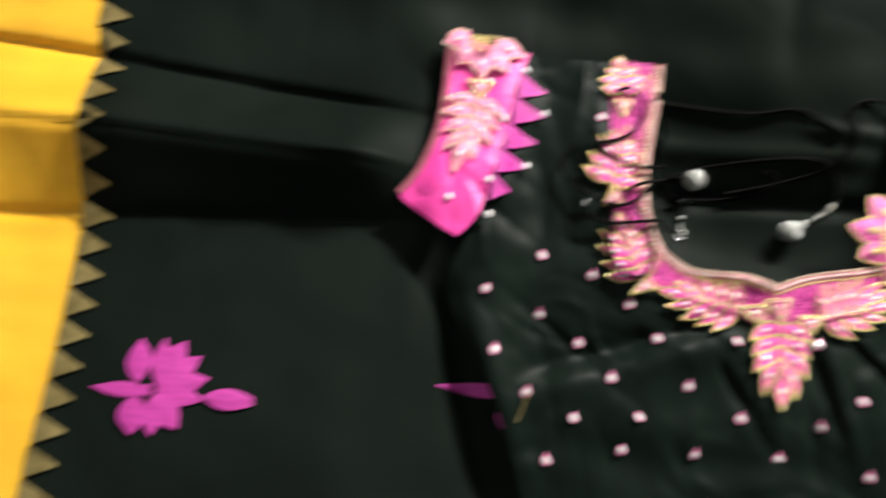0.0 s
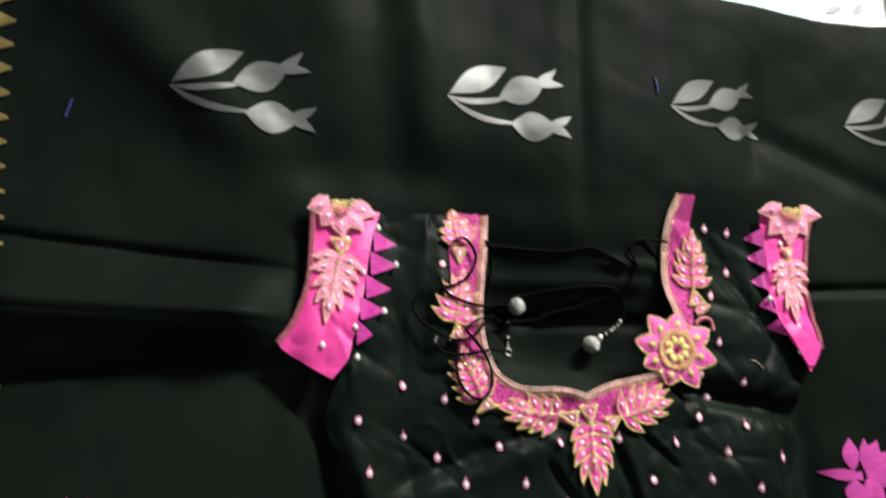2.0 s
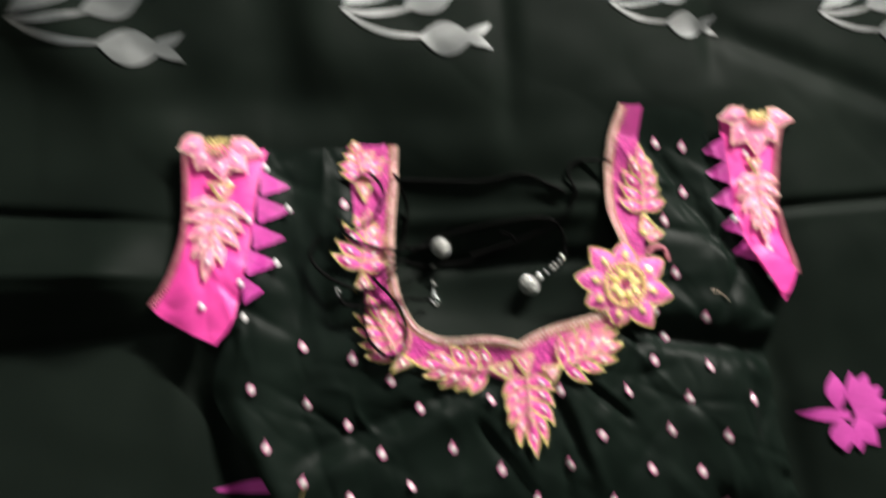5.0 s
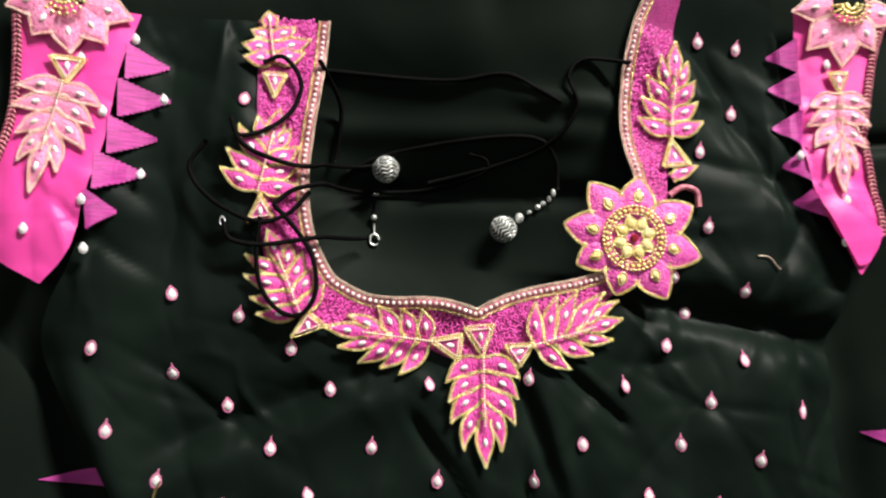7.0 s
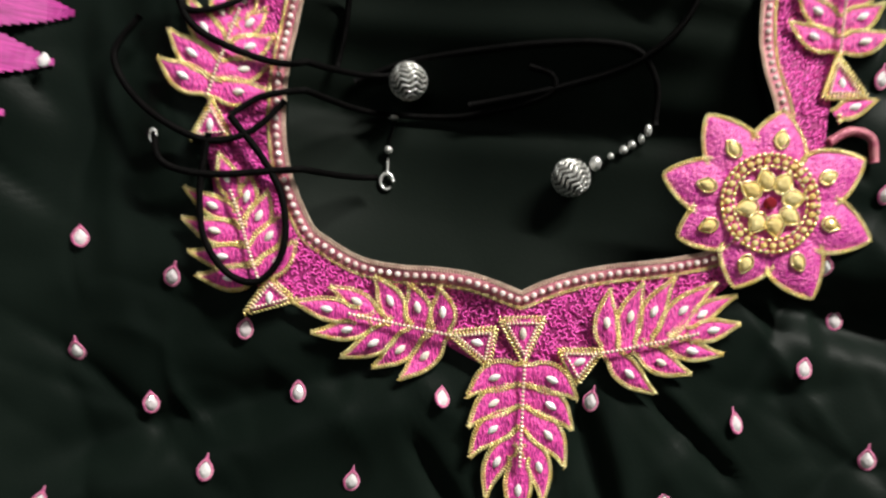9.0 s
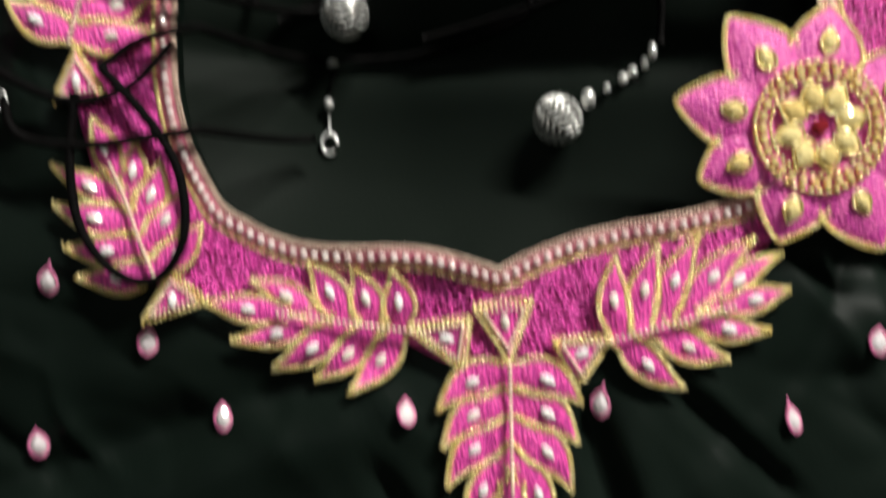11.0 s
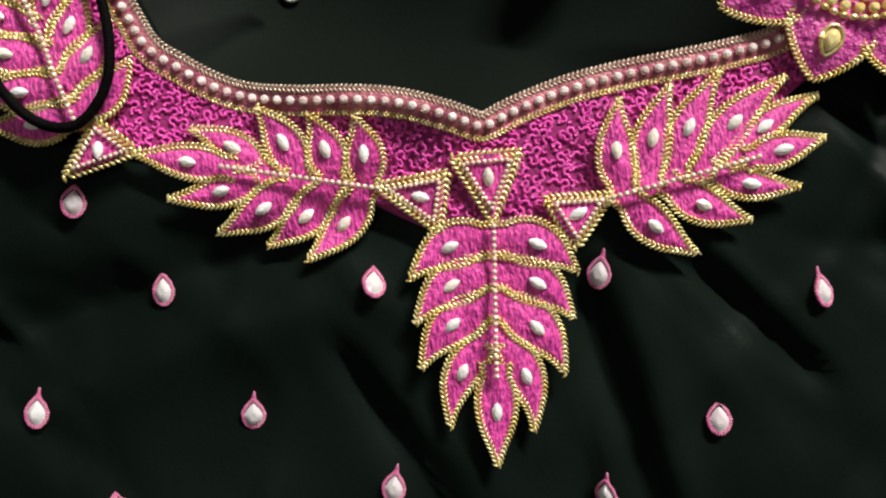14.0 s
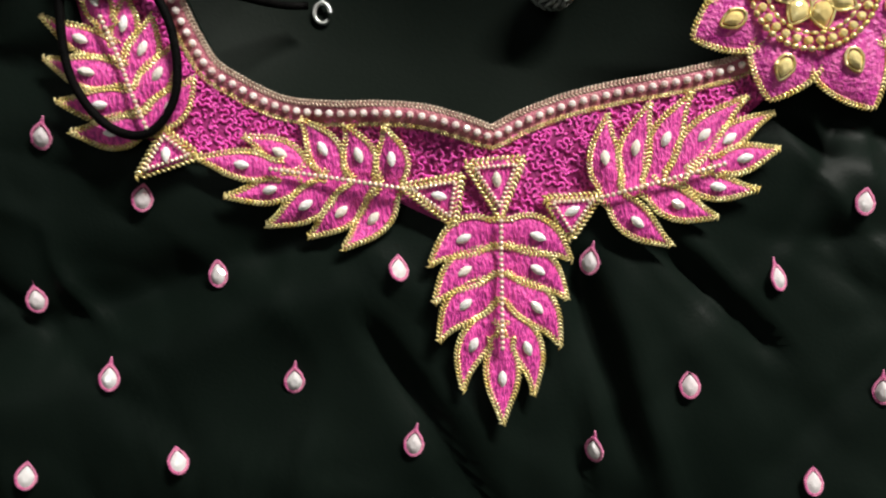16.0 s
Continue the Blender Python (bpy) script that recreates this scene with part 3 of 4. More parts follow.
# knotted thread that fills the band
rng = random.Random(5)
g = Geo()
CELL, taken = 0.00031, {}
for worm in range(90000):
    i = rng.randrange(len(inner) - 1)
    w = rng.random()
    a, b = inner[i].lerp(inner[i + 1], w), outer[i].lerp(outer[i + 1], w)
    span = (b - a).length
    p = a.lerp(b, min(0.94, (0.0056 + rng.random() * max(span - 0.006, 0)) / span))
    if p.x > 0.07 and p.y > 0.164 or p.y < 0.002:
        continue
    th, turn, bends, line = rng.random() * 6.28, 1.0, 0, []
    for q in range(13):
        u = (p - a).dot(b - a) / (span * span)
        if not 0.0054 / span < u < 0.97:
            break
        key = (int(p.x // CELL), int(p.y // CELL))
        if taken.get(key, worm) != worm:
            break
        for dx in (-1, 0, 1):
            for dy in (-1, 0, 1):
                if dx == 0 or dy == 0:
                    taken.setdefault((key[0] + dx, key[1] + dy), worm)
        line.append(Vector((p.x, p.y, band_z(p.x, p.y) + 0.0003)))
        if q % 2 == 0:
            turn = rng.choice((-1.0, 1.0)) if abs(bends) < 2 else -math.copysign(1.0, bends)
            bends = bends + turn if bends * turn > 0 else turn
        th += turn
        p = p + Vector((math.cos(th), math.sin(th), 0)) * 0.00075
    if len(line) > 2:
        tube(g, line, 0.00038, 4)
part("knot_stitch", g, KNOT, band, "magenta knotted thread", kind="stuff")


def rope(geo, line, r, step, lift):
    """A twisted metal thread: slanted beads, two abreast."""
    pts = even(line, step)
    n = len(pts)
    for i in range(n):
        t = (pts[min(i + 1, n - 1)] - pts[max(i - 1, 0)]).normalized()
        a = math.atan2(t.y, t.x)
        for s in (-1, 1):
            m = Matrix.Translation(pts[i] + Vector((-t.y, t.x, 0)) * s * r * 0.8 + Vector((0, 0, lift))) @ Matrix.Rotation(a + s * 0.72, 4, "Z") @ Matrix.Diagonal((step * 0.86, r * 0.70, r * 0.95, 1))
            geo.stamp(BALL, m)


def on(line, height, lift=0.0):
    return [Vector((p.x, p.y, height(p.x, p.y) + lift)) for p in line]


def offset(line, d):
    n = len(line)
    out = []
    for i, p in enumerate(line):
        t = line[min(i + 1, n - 1)] - line[max(i - 1, 0)]
        t.z = 0
        t.normalize()
        out.append(p + Vector((-t.y, t.x, 0)) * d)
    return out


# edging: cord on the rim, rose strip, crystals in a row, thin gold line
g = Geo()
strip(g, offset(inner, 0.0003), offset(inner, -0.0048), 4, lambda x, y: band_z(x, y) + 0.0004, 0.0005)
edging = part("neck_edging", g, EDGE, blouse, "rose gold piping with a row of crystals")
g = Geo()
rope(g, on(offset(inner, -0.0002), band_z, 0.0007), 0.00045, 0.0010, 0)
part("rim_cord", g, RIM, edging, "twisted silver-gold cord")
g = Geo()
rope(g, on(offset(inner, -0.0052), band_z, 0.0006), 0.0003, 0.0009, 0)
part("gold_line", g, GOLD, edging)
g = Geo()
g.stamp(cut_stone([(math.cos(2 * math.pi * i / 8) * 0.00100, math.sin(2 * math.pi * i / 8) * 0.00100) for i in range(8)], 0.0011, 0.5), Matrix())
stone_mesh = g.mesh("crystal", CHAIN, False)
for p in even(on(offset(inner, -0.0026), band_z, 0.0009), 0.0029)[1:-1]:
    share("crystal", stone_mesh, Matrix.Translation(p) @ pose(0, 0, 0, rng.uniform(-9, 9), rng.uniform(-9, 9), rng.uniform(0, 90)), edging)


def stone(name, outline, h, mat, table=0.5):
    g = Geo()
    g.stamp(cut_stone(outline, h, table), Matrix())
    return g.mesh(name, mat, False)


MARQ = stone("gem", marquise(0.0043, 0.0024), 0.0010, CRYSTAL, 0.38)
DROPGEM = stone("stone", drop(0.0055, 0.0042), 0.0014, DROPMAT, 0.40)
KDROP = stone("stone", drop(0.0062, 0.0044), 0.0013, KUNDAN, 0.4)


def tilt():
    return pose(0, 0, 0, rng.uniform(-20, 12), rng.uniform(-12, 20), 0)


def petal_shape(base, tip, width, bend, parent, ropes, height, lift, gem=True, mat=None, dome=0.0009, blunt=0.72, fat=1.05):
    g = Geo()
    l, r = leaf_patch(g, base, tip, width, height, bend, lift, dome, 8, 16, blunt, 0.70, fat)
    pet = part("petal", g, mat or PETAL, parent)
    rope(ropes, on(l + r[::-1], height, lift + 0.0003), 0.00043, 0.00100, 0)
    if gem:
        d = tip - base
        c = base.lerp(tip, 0.46) + Vector((-d.y, d.x, 0)).normalized() * bend * 0.5
        share("gem", MARQ, Matrix.Translation((c.x, c.y, height(c.x, c.y) + lift + dome)) @ Matrix.Rotation(math.atan2(d.y, d.x), 4, "Z") @ tilt(), pet)


def beads(geo, line, r):
    for p in even(line, r * 2.05):
        geo.stamp(BALL, Matrix.Translation(p) @ Matrix.Diagonal((r, r, r, 1)))


def leaf_motif(base, tip, stem, sides, height, width=8.5, lift=0.0016, rope_mat=None, petal_mat=None, hook=0.13):
    """An embroidered leaf: petals on both sides of a beaded stem and one petal at the end. sides: local (along, across) of the petals' tips in mm."""
    base, tip = Vector((*base, 0)) * MM, Vector((*tip, 0)) * MM
    d = (tip - base).normalized()
    n = Vector((-d.y, d.x, 0))
    ropes = Geo()
    holder = part("leaf_motif", knob(base, height), GOLD, blouse, "rose leaf embroidery with gold outline and stones")
    for tips in sides:
        for i, (a, c) in enumerate(tips):
            root = base + d * stem * MM * (0.09 + 0.86 * i / len(tips))
            t = base + d * a * MM + n * c * MM
            reach = t - root
            bend = math.copysign(reach.length * (hook if reach.dot(d) > 0 else 0.05), c)
            petal_shape(root, t, width * MM * (0.8 if i == len(tips) - 1 else 1.0), bend, holder, ropes, height, lift + 0.0001 * (len(tips) - i), True, petal_mat)
    end = base + d * stem * 0.93 * MM
    petal_shape(end, tip, width * 0.86 * MM, 0.0, holder, ropes, height, lift + 0.0006, True, petal_mat)
    part("gold_outline", ropes, rope_mat or GOLD, holder, "twisted gold zari thread", kind="stuff")
    g = Geo()
    leaf_patch(g, base, base + d * stem * 1.05 * MM, 0.0052, height, 0.0, lift - 0.0001, 0.0004, 6, 16, 0.9)
    part("spine", g, petal_mat or PETAL, holder)
    g = Geo()
    beads(g, on(even([base, base + d * stem * MM], 0.001), height, lift + 0.0027), 0.00068)
    part("bead_string", g, BEAD, holder, "rose gold beads in a row", kind="stuff")


def knob(p, height):
    g = Geo()
    g.stamp(BALL, Matrix.Translation((p.x, p.y, height(p.x, p.y) + 0.002)) @ Matrix.Diagonal((0.0009, 0.0009, 0.0009, 1)))
    return g


def triangle_motif(a, b, c, height, lift=0.0020):
    """A small beaded triangle with a stone: a is its point, b and c its far corners (mm)."""
    a, b, c = (Vector((*q, 0)) * MM for q in (a, b, c))
    g = Geo()
    line = even([a, b], 0.0015), even([a, c], 0.0015)
    n = max(len(line[0]), len(line[1]))
    l = [a.lerp(b, i / n) for i in range(n + 1)]
    r = [a.lerp(c, i / n) for i in range(n + 1)]
    strip(g, l, r, 6, lambda x, y: height(x, y) + lift, 0.0008)
    tri = part("triangle_motif", g, PETAL, blouse, "small beaded triangle with a stone")
    g = Geo()
    rope(g, on([a, b, c, a], height, lift + 0.0003), 0.0006, 0.00125, 0)
    part("gold_outline", g, GOLD, tri, kind="stuff")
    m = (a + b + c) / 3
    g = Geo()
    loop = [p.lerp(m, 0.30) for p in (a, b, c, a)]
    beads(g, on(sum([even([p, q], 0.001)[:-1] for p, q in zip(loop, loop[1:])], []), height, lift + 0.0010), 0.00058)
    part("bead_string", g, BEAD, tri, kind="stuff")
    d = a - m
    share("gem", MARQ, Matrix.Translation((m.x, m.y, height(m.x, m.y) + lift + 0.0008)) @ Matrix.Rotation(math.atan2(d.y, d.x), 4, "Z") @ tilt(), tri)


leaf_motif((0, -1), (0, -53), 32, [[(11, -18), (20.5, -17), (30.5, -16), (43.5, -10)], [(10.5, 18), (20.5, 17), (32.5, 15), (45, 8)]], band_z, 9.4, hook=0.26)
leaf_motif((-24.5, 7.5), (-76, 16), 33, [[(6.8, -14.5), (16.5, -13.5), (28, -13.5), (41.5, -7)], [(13, 17.5), (22.5, 16), (33.2, 14.5), (44, 8.5)]], band_z, 8.0)
leaf_motif((25, 4.5), (70, 16), 31, [[(7, 19.5), (18, 19.5), (28.5, 19), (42, 14.5), (48, 9)], [(14.5, -16.5), (27, -12.5), (39, -8.5)]], band_z, 7.6)
leaf_motif((-86, 22), (-101, 62), 30, [[(8, 19), (16, 18.8), (27, 17.8), (36, 13.8)], [(9, -15), (19, -14), (27, -11), (34, -7)]], band_z, 7.8)
leaf_motif((-105, 80), (-95, 121), 30, [[(7.5, 20), (17, 19), (29, 16), (36, 9)], [(8, -17), (17, -15), (26, -13), (34, -7)]], band_z, 8.5)
leaf_motif((-98, 146), (-101, 172), 20, [[(3, 14), (10, 14), (17, 9)], [(3, -15), (10, -19), (17, -12)]], band_z, 9)
leaf_motif((101, 108), (106, 158), 34, [[(9, -16), (19, -13), (30, -11), (40, -7)], [(9, 17), (20, 16), (31, 14), (41, 8)]], band_z, 8.5)
triangle_motif((0, 0), (-8.5, 13.5), (6, 14.5), band_z)
triangle_motif((-25, 8), (-9.5, 10.5), (-11.5, -2), band_z)
triangle_motif((25, 5), (11, 4.5), (17.5, -6), band_z)
triangle_motif((-83, 23), (-90.5, 11.5), (-75, 16.5), band_z)
triangle_motif((-104, 78), (-110, 66), (-98, 68), band_z)
triangle_motif((-98, 127), (-103, 139), (-92, 139), band_z)
triangle_motif((101, 107), (95, 92), (109, 93), band_z)


def curl(points, width):
    g = Geo()
    line = even(along(mm(*points), 8), 0.001)
    tube(g, on(line, band_z, 0.0012), width, 6)
    part("curl_stitch", g, EDGE, blouse, "rose thread curl")


curl(((97, 77), (104, 81), (111, 79), (112, 71)), 0.0017)
g = Geo()
ropes = Geo()
small = part("petal_motif", knob(Vector((0.100, 0.086, 0)), band_z), GOLD, blouse, "single rose petal with gold outline")
petal_shape(Vector((0.099, 0.086, 0)), Vector((0.113, 0.092, 0)), 0.006, 0.001, small, ropes, band_z, 0.0014)
part("gold_outline", ropes, GOLD, small, kind="stuff")

# the large flower on the neck
FC, FR = Vector((0.0765, 0.0555, 0)), 0.0158


def raised(x, y):
    return 0.0018 - 0.0025 * smooth01((math.hypot(x - FC.x, y - FC.y) - 0.012) / 0.03)


g = Geo()
g.stamp(BIGBALL, Matrix.Translation((FC.x, FC.y, -0.0014)) @ Matrix.Diagonal((0.020, 0.020, 0.0042, 1)))
flower = part("flower_patch", g, SATIN, blouse, "raised pink flower patch with honey stones")
ropes = Geo()
for tx, ty, w in ((56, 83.5, 17), (42.5, 63.5, 17), (48, 43.5, 16), (67, 28, 17), (93, 25.5, 18), (111.5, 45.5, 17), (108.5, 71.5, 17), (81, 86, 17)):
    t = Vector((tx, ty, 0)) * MM
    d = (t - FC).normalized()
    petal_shape(FC + d * 0.0105, t, (w + 1.5) * MM, 0.0, flower, ropes, raised, 0.0, False, SATIN, 0.0016, 0.85, 0.78)
    c = FC + d * 0.0212
    share("stone", KDROP, Matrix.Translation((c.x, c.y, raised(c.x, c.y) + 0.0016)) @ Matrix.Rotation(math.atan2(d.y, d.x) - math.pi / 2, 4, "Z") @ tilt() @ Matrix.Diagonal((0.82, 0.82, 1, 1)), flower)
    rg = Geo()
    ring = [c + Matrix.Rotation(math.atan2(d.y, d.x) - math.pi / 2, 3, "Z") @ Vector((x * 1.06, y * 1.04, 0)) for x, y in drop(0.0062, 0.0044)]
    tube(rg, on(ring + ring[:1], raised, 0.0018), 0.00045, 5)
    part("stone_setting", rg, GOLD, flower)
part("gold_outline", ropes, GOLD, flower, kind="stuff")
for rad, r in ((FR, 0.0008), (FR - 0.0038, 0.0006)):
    rg = Geo()
    n = round(2 * math.pi * rad / 0.0021)
    for i in range(n):
        a = 2 * math.pi * i / n
        rg.stamp(BALL, Matrix.Translation((FC.x + rad * math.cos(a), FC.y + rad * math.sin(a), 0.0036)) @ Matrix.Rotation(a + 1.57 + rng.uniform(-0.2, 0.2), 4, "Z") @ Matrix.Diagonal((0.00112, r, r, 1)))
    part("gold_ring", rg, GOLD, flower)
ROUND = stone("stone", [(math.cos(2 * math.pi * i / 8) * 0.00115, math.sin(2 * math.pi * i / 8) * 0.00115) for i in range(8)], 0.0012, KUNDAN, 0.6)
for i in range(30):
    a = 2 * math.pi * i / 30
    share("stone", ROUND, Matrix.Translation((FC.x + (FR - 0.0019) * math.cos(a), FC.y + (FR - 0.0019) * math.sin(a), 0.0032)) @ tilt(), flower)
for i in range(8):
    a = 2 * math.pi * (i + 0.3) / 8
    c = FC + Vector((math.cos(a), math.sin(a), 0)) * 0.0077
    share("stone", KDROP, Matrix.Translation((c.x, c.y, 0.0032)) @ Matrix.Rotation(a - math.pi / 2, 4, "Z") @ tilt() @ Matrix.Diagonal((1.2, 1.05, 1.2, 1)), flower)
    rg = Geo()
    ring = [c + Matrix.Rotation(a - math.pi / 2, 3, "Z") @ Vector((x * 1.4, y * 1.22, 0)) for x, y in drop(0.0062, 0.0044)]
    tube(rg, [Vector((p.x, p.y, 0.0037)) for p in ring + ring[:1]], 0.0004, 5)
    part("stone_setting", rg, GOLD, flower)
RED = stone("red_stone", [(math.cos(2 * math.pi * i / 8) * 0.0022, math.sin(2 * math.pi * i / 8) * 0.0022) for i in range(8)], 0.0018, RUBY, 0.6)
share("red_stone", RED, Matrix.Translation((FC.x, FC.y, 0.0032)), flower)

# ---------------------------------------------------------------- sleeves


def sleeve(left, right, seam, tips, leaf, crown, gems, zari, height, knot):
    """A pink sleeve with woven temple triangles towards the seam, a leaf motif and half a flower on its upper edge."""
    l, r = even(along(mm(*left), 10), 0.002), even(along(mm(*right), 10), 0.002)
    n = 90
    l = [l[round(i * (len(l) - 1) / n)] for i in range(n + 1)]
    r = [r[round(i * (len(r) - 1) / n)] for i in range(n + 1)]
    g = Geo()
    strip(g, l, r, 30, height)
    cloth = part("sleeve", g, PINK, blouse, "hot pink silk sleeve with woven triangles")
    for (bx, by), (tx, ty) in zip(seam, tips):
        g = Geo()
        temple(g, bx * MM, by * MM, tx * MM, ty * MM, 0.0090, lambda x, y: max(blouse_z(x, y) + 0.0006, height(x, y) - 0.35 * abs(x - bx * MM)), 0.0008, 10)
        part("temple_triangle", g, TEMPLE, cloth, "", False)
    g = Geo()
    rope(g, on(even(along(mm(*zari), 8), 0.001), height, 0.0012), 0.0013, 0.0022, 0)
    part("zari_edge", g, EDGE, cloth, "rose gold edging", kind="stuff")
    for x, y in gems:
        share("gem", DROPGEM, Matrix.Translation((x * MM, y * MM, height(x * MM, y * MM) + 0.001)) @ tilt(), cloth)
    base, tip, stem, tips2 = leaf
    leaf_motif(base, tip, stem, tips2, height, 8.4, rope_mat=PALE, petal_mat=PALEPETAL)
    triangle_motif(*knot, height)
    c, petals = crown
    ropes = Geo()
    cc = Vector((*c, 0)) * MM
    half = part("half_flower", knob(cc, height), GOLD, blouse, "half flower patch folded over the sleeve edge")
    for tx, ty, w in petals:
        t = Vector((tx, ty, 0)) * MM
        petal_shape(cc.lerp(t, 0.3), t, w * MM, 0, half, ropes, height, 0.0025, True, PALEPETAL, 0.0015)
    part("gold_outline", ropes, PALE, half, kind="stuff")
    g = Geo()
    for i in range(40):
        a, q = math.pi + math.pi * (i % 10 + 0.5) / 10, 0.003 + 0.0025 * (i // 10)
        g.stamp(BALL, Matrix.Translation((cc.x + q * math.cos(a), cc.y + q * math.sin(a), height(cc.x, cc.y) + 0.0048)) @ Matrix.Diagonal((0.0011, 0.0011, 0.001, 1)))
    part("centre_beads", g, GOLD, half)
    return cloth


def sleeve_l(x, y):
    return blouse_z(x, y) + 0.004 + 0.004 * math.exp(-((x + 0.20) / 0.03) ** 2) - 0.004 * smooth01((-0.212 - x) / 0.02)


def sleeve_r(x, y):
    return blouse_z(x, y) + 0.004 + 0.003 * math.exp(-((x - 0.186) / 0.02) ** 2) - 0.004 * smooth01((x - 0.200) / 0.02)


sleeve(((-212, 172), (-213, 144), (-216, 110), (-226, 82), (-238, 66), (-219, 50), (-200, 38.5)), ((-160, 167), (-168, 141), (-174, 106), (-180, 82), (-184, 66), (-188, 52), (-199, 38.5)),
       ((-166, 143), (-169, 125), (-173, 107), (-178, 90), (-181, 72)), ((-148, 142), (-147, 125), (-153, 106.5), (-158, 89.5), (-169, 71)),
       ((-192, 131), (-204, 79), 33, [[(6, -20), (16, -20), (28, -14), (40, -10)], [(8, 19), (18, 18), (29, 17), (42, 9)]]),
       ((-192, 173), ((-216, 165, 14), (-206, 153, 15), (-190, 145, 16), (-174, 150, 15), (-163, 163, 14))),
       ((-162, 154), (-175, 118), (-182, 76), (-206, 63), (-186, 144), (-149, 125), (-159, 89), (-181, 54)),
       ((-212, 172), (-213, 144), (-216, 110), (-226, 82), (-237, 66)), sleeve_l, ((-191, 131), (-199, 144), (-183, 142)))
sleeve(((168, 174), (169, 148), (169, 120), (171, 90), (177, 66), (185, 51), (192, 36)), ((218, 168), (210, 146), (203, 116), (203, 96), (205, 80), (208, 55), (193, 35)),
       ((170, 150), (170, 132), (170, 112), (172, 93), (177, 74)), ((156, 150), (156, 133), (156, 112), (160, 92), (165, 73)),
       ((190, 129), (187, 77), 33, [[(6, 16), (16, 16), (28, 14), (40, 8)], [(8, -16), (18, -17), (29, -14), (42, -8)]]),
       ((196, 175), ((166, 172, 13), (174, 152, 15), (192, 143, 16), (211, 152, 15), (227, 169, 13))),
       ((167, 97), (188, 73), (185, 52), (185, 145)),
       ((218, 168), (210, 146), (203, 116), (203, 96), (205, 80), (208, 55)), sleeve_r, ((190, 129), (185, 140), (195, 140)))
g = Geo()
strip(g, even(mm((171, 82), (178, 64), (192, 36)), 0.004)[:13], even(mm((182, 75), (207, 57), (195, 38)), 0.004)[:13], 10, lambda x, y: sleeve_r(x, y) + 0.003)
part("sleeve_flap", g, PINK, blouse, "folded pink hem of the sleeve")

# ---------------------------------------------------------------- scattered drops
DROPS = [(-180, 9), (-173, -28), (-152, -52), (-146, -4), (-146, 33), (-138, -91), (-123, -65), (-121, -20), (-115, 22), (-112, 126), (-101, -40), (-93, -82), (-91, 6),
         (-84, -62), (-73, -14), (-54, -42), (-50, -82), (-45, -111), (-26, -13), (-23, -59), (0, -81), (23, -12), (24, -61), (48, -44), (52, -88), (71, -17), (80, -70),
         (93, 2), (97, -46), (98, 36), (107, 18), (113, -75), (113, -26), (116, 100), (117, 61), (120, 159), (131, -98), (131, -6), (134, -54), (134, 28), (137, 121), (140, 155), (159, -32)]
g = Geo()
for wide, long in ((1.06, 1.06), (1.20, 1.19)):
    ring = [Vector((x * wide, y * long + (0.0005 if y > 0 else 0), 0)) for x, y in drop(0.0055, 0.0042, 16)]
    for p in even(ring + ring[:1], 0.0006):
        g.stamp(BALL, Matrix.Translation((p.x, p.y, 0.0003)) @ Matrix.Rotation(rng.uniform(0, 3), 4, "Z") @ Matrix.Diagonal((0.00040, 0.00028, 0.0004, 1)))
for p in even([Vector((0, 0.0030, 0)), Vector((0.0003, 0.0052, 0))], 0.0006):
    g.stamp(BALL, Matrix.Translation(p) @ Matrix.Diagonal((0.0009 - 0.26 * (p.y - 0.003), 0.00045, 0.0004, 1)))
THREAD = g.mesh("thread_border", ROSE)
for x, y in DROPS:
    p = Vector((x * MM, y * MM, 0))
    e = 0.003
    nx, ny = (blouse_z(p.x + e, p.y) - blouse_z(p.x - e, p.y)) / (2 * e), (blouse_z(p.x, p.y + e) - blouse_z(p.x, p.y - e)) / (2 * e)
    lean = Vector((0, 0, 1)).rotation_difference(Vector((-nx, -ny, 1))).to_matrix().to_4x4() @ pose(0, 0, 0, 0, 0, rng.uniform(-12, 8))
    m = Matrix.Translation((p.x, p.y, blouse_z(p.x, p.y) + 0.0004)) @ lean
    d = share("drop_gem", DROPGEM, m @ tilt(), blouse)
    share("thread_border", THREAD, Matrix(), d)

# ---------------------------------------------------------------- tie cords and tassels


def rest(x, y):
    """Height of whatever lies below a cord: the band, or the saree within the neck."""
    inside = -0.0745 < x < 0.076 and y > 0.035
    return saree_z(x, y) + 0.0012 if inside else band_z(x, y) + 0.0042


def tie(points, r=0.00115):
    line = even(along(mm(*points), 10), 0.002)
    z = [rest(p.x, p.y) for p in line]
    for _ in range(60):
        z = [max(rest(p.x, p.y), (z[max(i - 1, 0)] + z[i] + z[min(i + 1, len(z) - 1)]) / 3) for i, p in enumerate(line)]
    g = Geo()
    tube(g, [Vector((p.x, p.y, h)) for p, h in zip(line, z)], r, 8)
    part("tie_cord", g, CORD, blouse, "thin black cord")


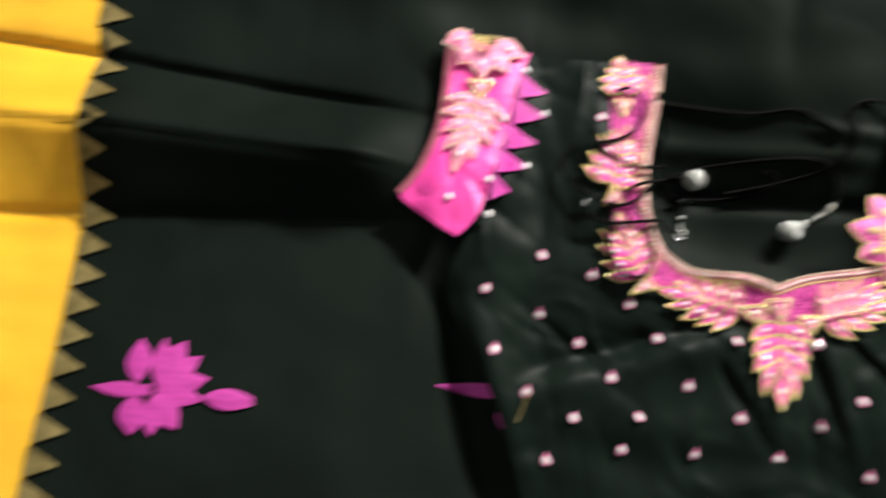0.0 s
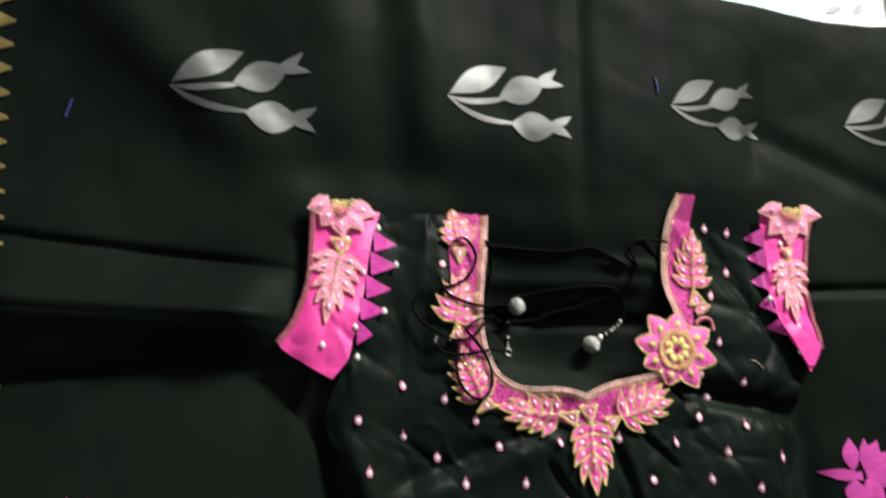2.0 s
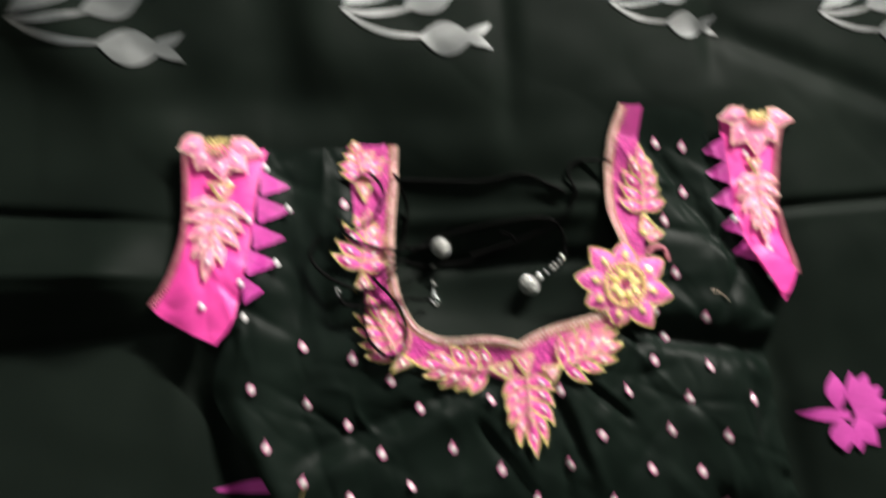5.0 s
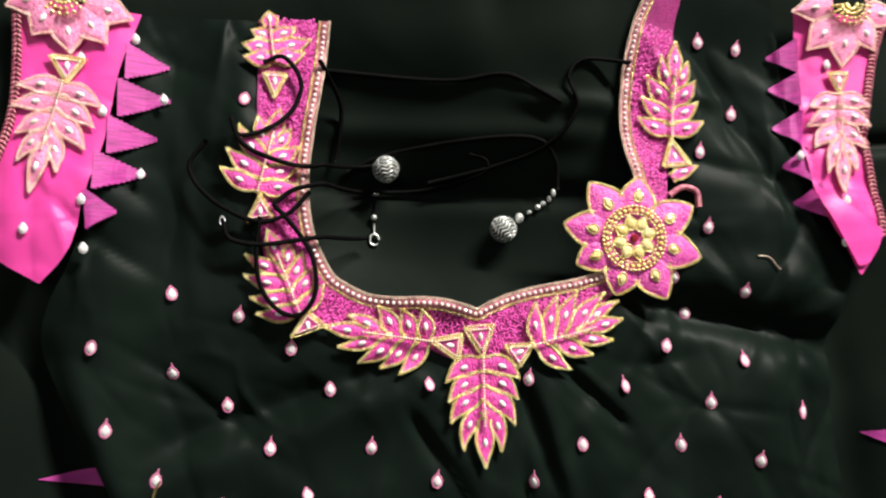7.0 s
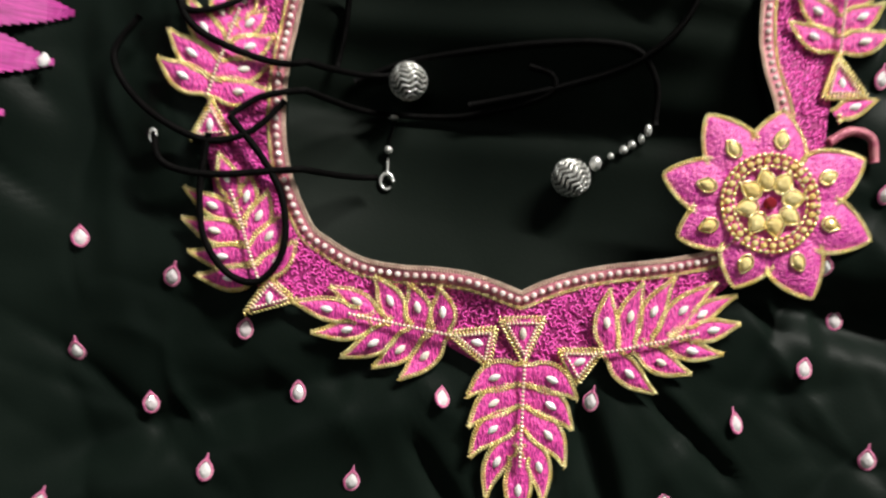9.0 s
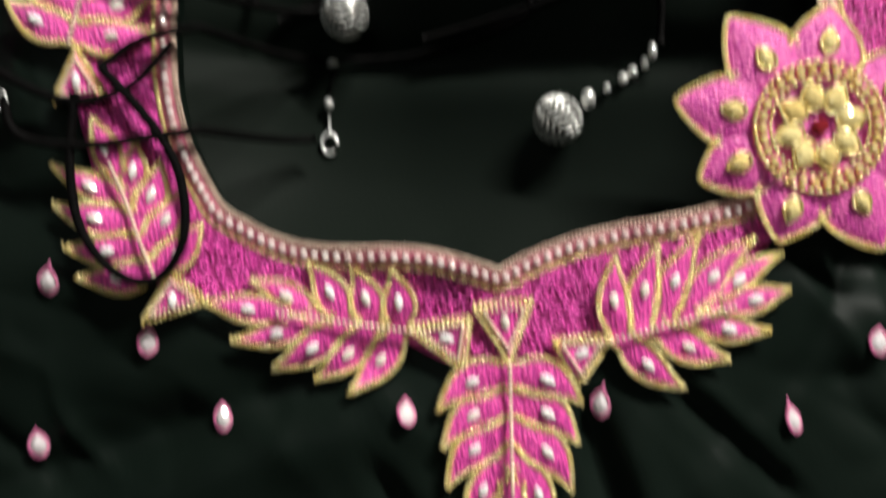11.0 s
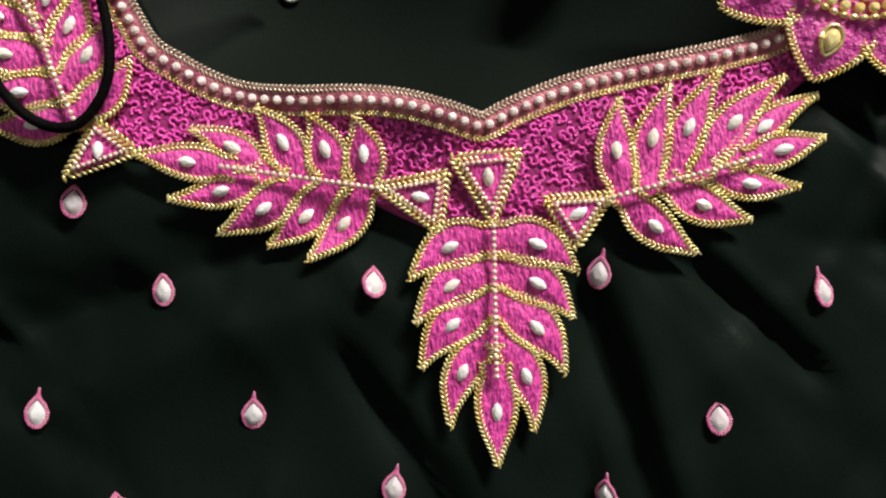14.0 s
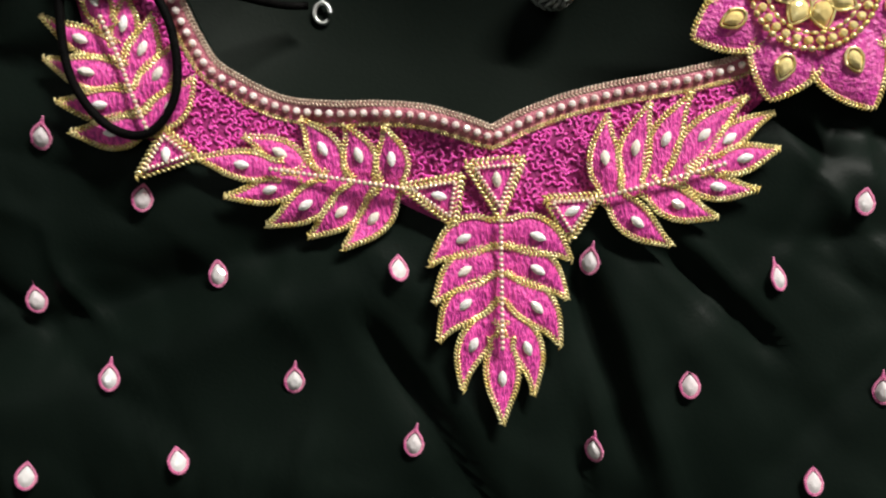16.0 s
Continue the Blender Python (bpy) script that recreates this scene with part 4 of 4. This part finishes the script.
tie(((-103, 144), (-93, 147), (-85, 134), (-90, 119), (-103, 109), (-114, 107), (-117, 116), (-113, 104), (-102, 97), (-82, 92), (-63, 97), (-48, 100)))
tie(((-76, 146), (-67, 131), (-67, 118), (-70, 101)))
tie(((-98, 74), (-85, 82), (-53, 86), (-21, 87), (7, 94), (9, 101), (0, 104)))
tie(((-64, 97), (-40, 106), (4, 111), (34, 110), (45, 99), (46, 84)))
tie(((81, 146), (59, 149), (50, 141), (54, 124), (40, 107), (12, 97), (-21, 90)))
tie(((-74, 147), (-53, 145), (-10, 141), (18, 143), (35, 134), (46, 127)))
tie(((-129, 105), (-137, 92), (-127, 77), (-107, 66), (-92, 69), (-81, 80)))
tie(((-121, 67), (-118, 58), (-104, 55), (-82, 57.5), (-53, 61)))
tie(((-104, 68), (-106, 50), (-104, 35), (-96, 24), (-86, 22), (-79, 32), (-80, 48), (-87, 61), (-98, 74)))


def tassel(cx, cy, turn, label):
    z = saree_z(cx * MM, cy * MM) + 0.0078
    g = Geo()
    g.stamp(BIGBALL, Matrix.Diagonal((0.0064, 0.0064, 0.0064, 1)))
    ob = part("tassel", g, DARKSTEEL, blouse, label)
    ob.matrix_basis = Matrix.Translation((cx * MM, cy * MM, z)) @ pose(0, 0, 0, 78, 14, turn)
    # silver wire wound in zigzags round the ball
    for j in range(1, 10):
        g, n = Geo(), 56
        line = []
        for i in range(n + 1):
            b = 2 * math.pi * i / n
            a = math.pi * j / 10 + 0.13 * (1 - 2 * abs((i / 4) % 2 - 1)) * math.sin(math.pi * j / 10)
            line.append(Vector((math.sin(a) * math.cos(b), math.sin(a) * math.sin(b), math.cos(a))) * 0.0067)
        tube(g, line, 0.00062, 5)
        part("wire_coil", g, STEEL, ob, "silver wire wound in zigzags")


def charm(x, y, r, mat, name, squash=1.0):
    g = Geo()
    g.stamp(BIGBALL, Matrix.Translation((x * MM, y * MM, saree_z(x * MM, y * MM) + r + 0.0006)) @ Matrix.Diagonal((r, r * squash, r, 1)))
    part(name, g, mat, blouse)


tassel(-43.5, 97, 10, "silver wire-wound ball on a black cord")
tassel(17.4, 64, 40, "silver wire-wound ball on a beaded string")
for x, y, r, s in ((-49, 85.5, 0.0025, 0.5), (-50, 72.5, 0.0017, 1.0), (26.5, 70, 0.0024, 1.2), (32, 73, 0.0013, 1.0), (36.5, 75.5, 0.0017, 1.0), (39.5, 77.5, 0.0017, 1.0), (43, 80, 0.0014, 1.4), (45, 83, 0.0015, 1.6)):
    charm(x, y, r, STEEL, "bead", s)
g = Geo()
tube(g, even(along(mm((-48, 84), (-49.5, 77), (-50, 70), (-50, 64)), 6), 0.001), 0.0004, 5)
for v in g.v:
    v.z += saree_z(v.x, v.y) + 0.0016
part("bead_thread", g, CORD, blouse)
g = Geo()
tube(g, [Vector((-0.050 + 0.0024 * math.cos(a), 0.0605 + 0.0030 * math.sin(a), saree_z(-0.05, 0.06) + 0.0016)) for a in [math.pi * 2 * i / 20 for i in range(19)]], 0.0007, 6)
tube(g, [Vector((-0.050, 0.0635 + 0.006 * i / 4, saree_z(-0.05, 0.066) + 0.0016)) for i in range(5)], 0.0006, 6)
part("metal_hook", g, STEEL, blouse, "small silver hook")

g = Geo()
tube(g, on(even(along(mm((-157, -70), (-154, -62), (-152, -56), (-150, -52)), 6), 0.001), blouse_z, 0.0012), 0.0005, 5)
part("loose_thread", g, ZARI, blouse, "loose end of gold thread")

for pts in (((-391, 235), (-389, 242), (-387, 249)), ((82, 291), (83, 284), (83, 277))):
    g = Geo()
    tube(g, on(even(along(mm(*pts), 6), 0.001), saree_z, 0.0012), 0.0008, 5)
    part("stray_stitch", g, BLUE, saree, "short dark blue stitch")

# small metal eye at a cord's end, and a stray wisp of thread
g = Geo()
tube(g, [Vector((-0.121 + 0.0010 * math.cos(a), 0.0660 + 0.0021 * math.sin(a), band_z(-0.121, 0.0665) + 0.0046)) for a in [math.pi * 2 * i / 16 for i in range(17)]], 0.0004, 5)
part("metal_eye", g, STEEL, blouse, "small silver eye on the cord's end")
g = Geo()
tube(g, on(even(along(mm((141, 46), (147, 45), (150, 41), (152, 39)), 6), 0.001), blouse_z, 0.0012), 0.0003, 5)
part("loose_thread", g, RIM, blouse, "stray wisp of pale thread")
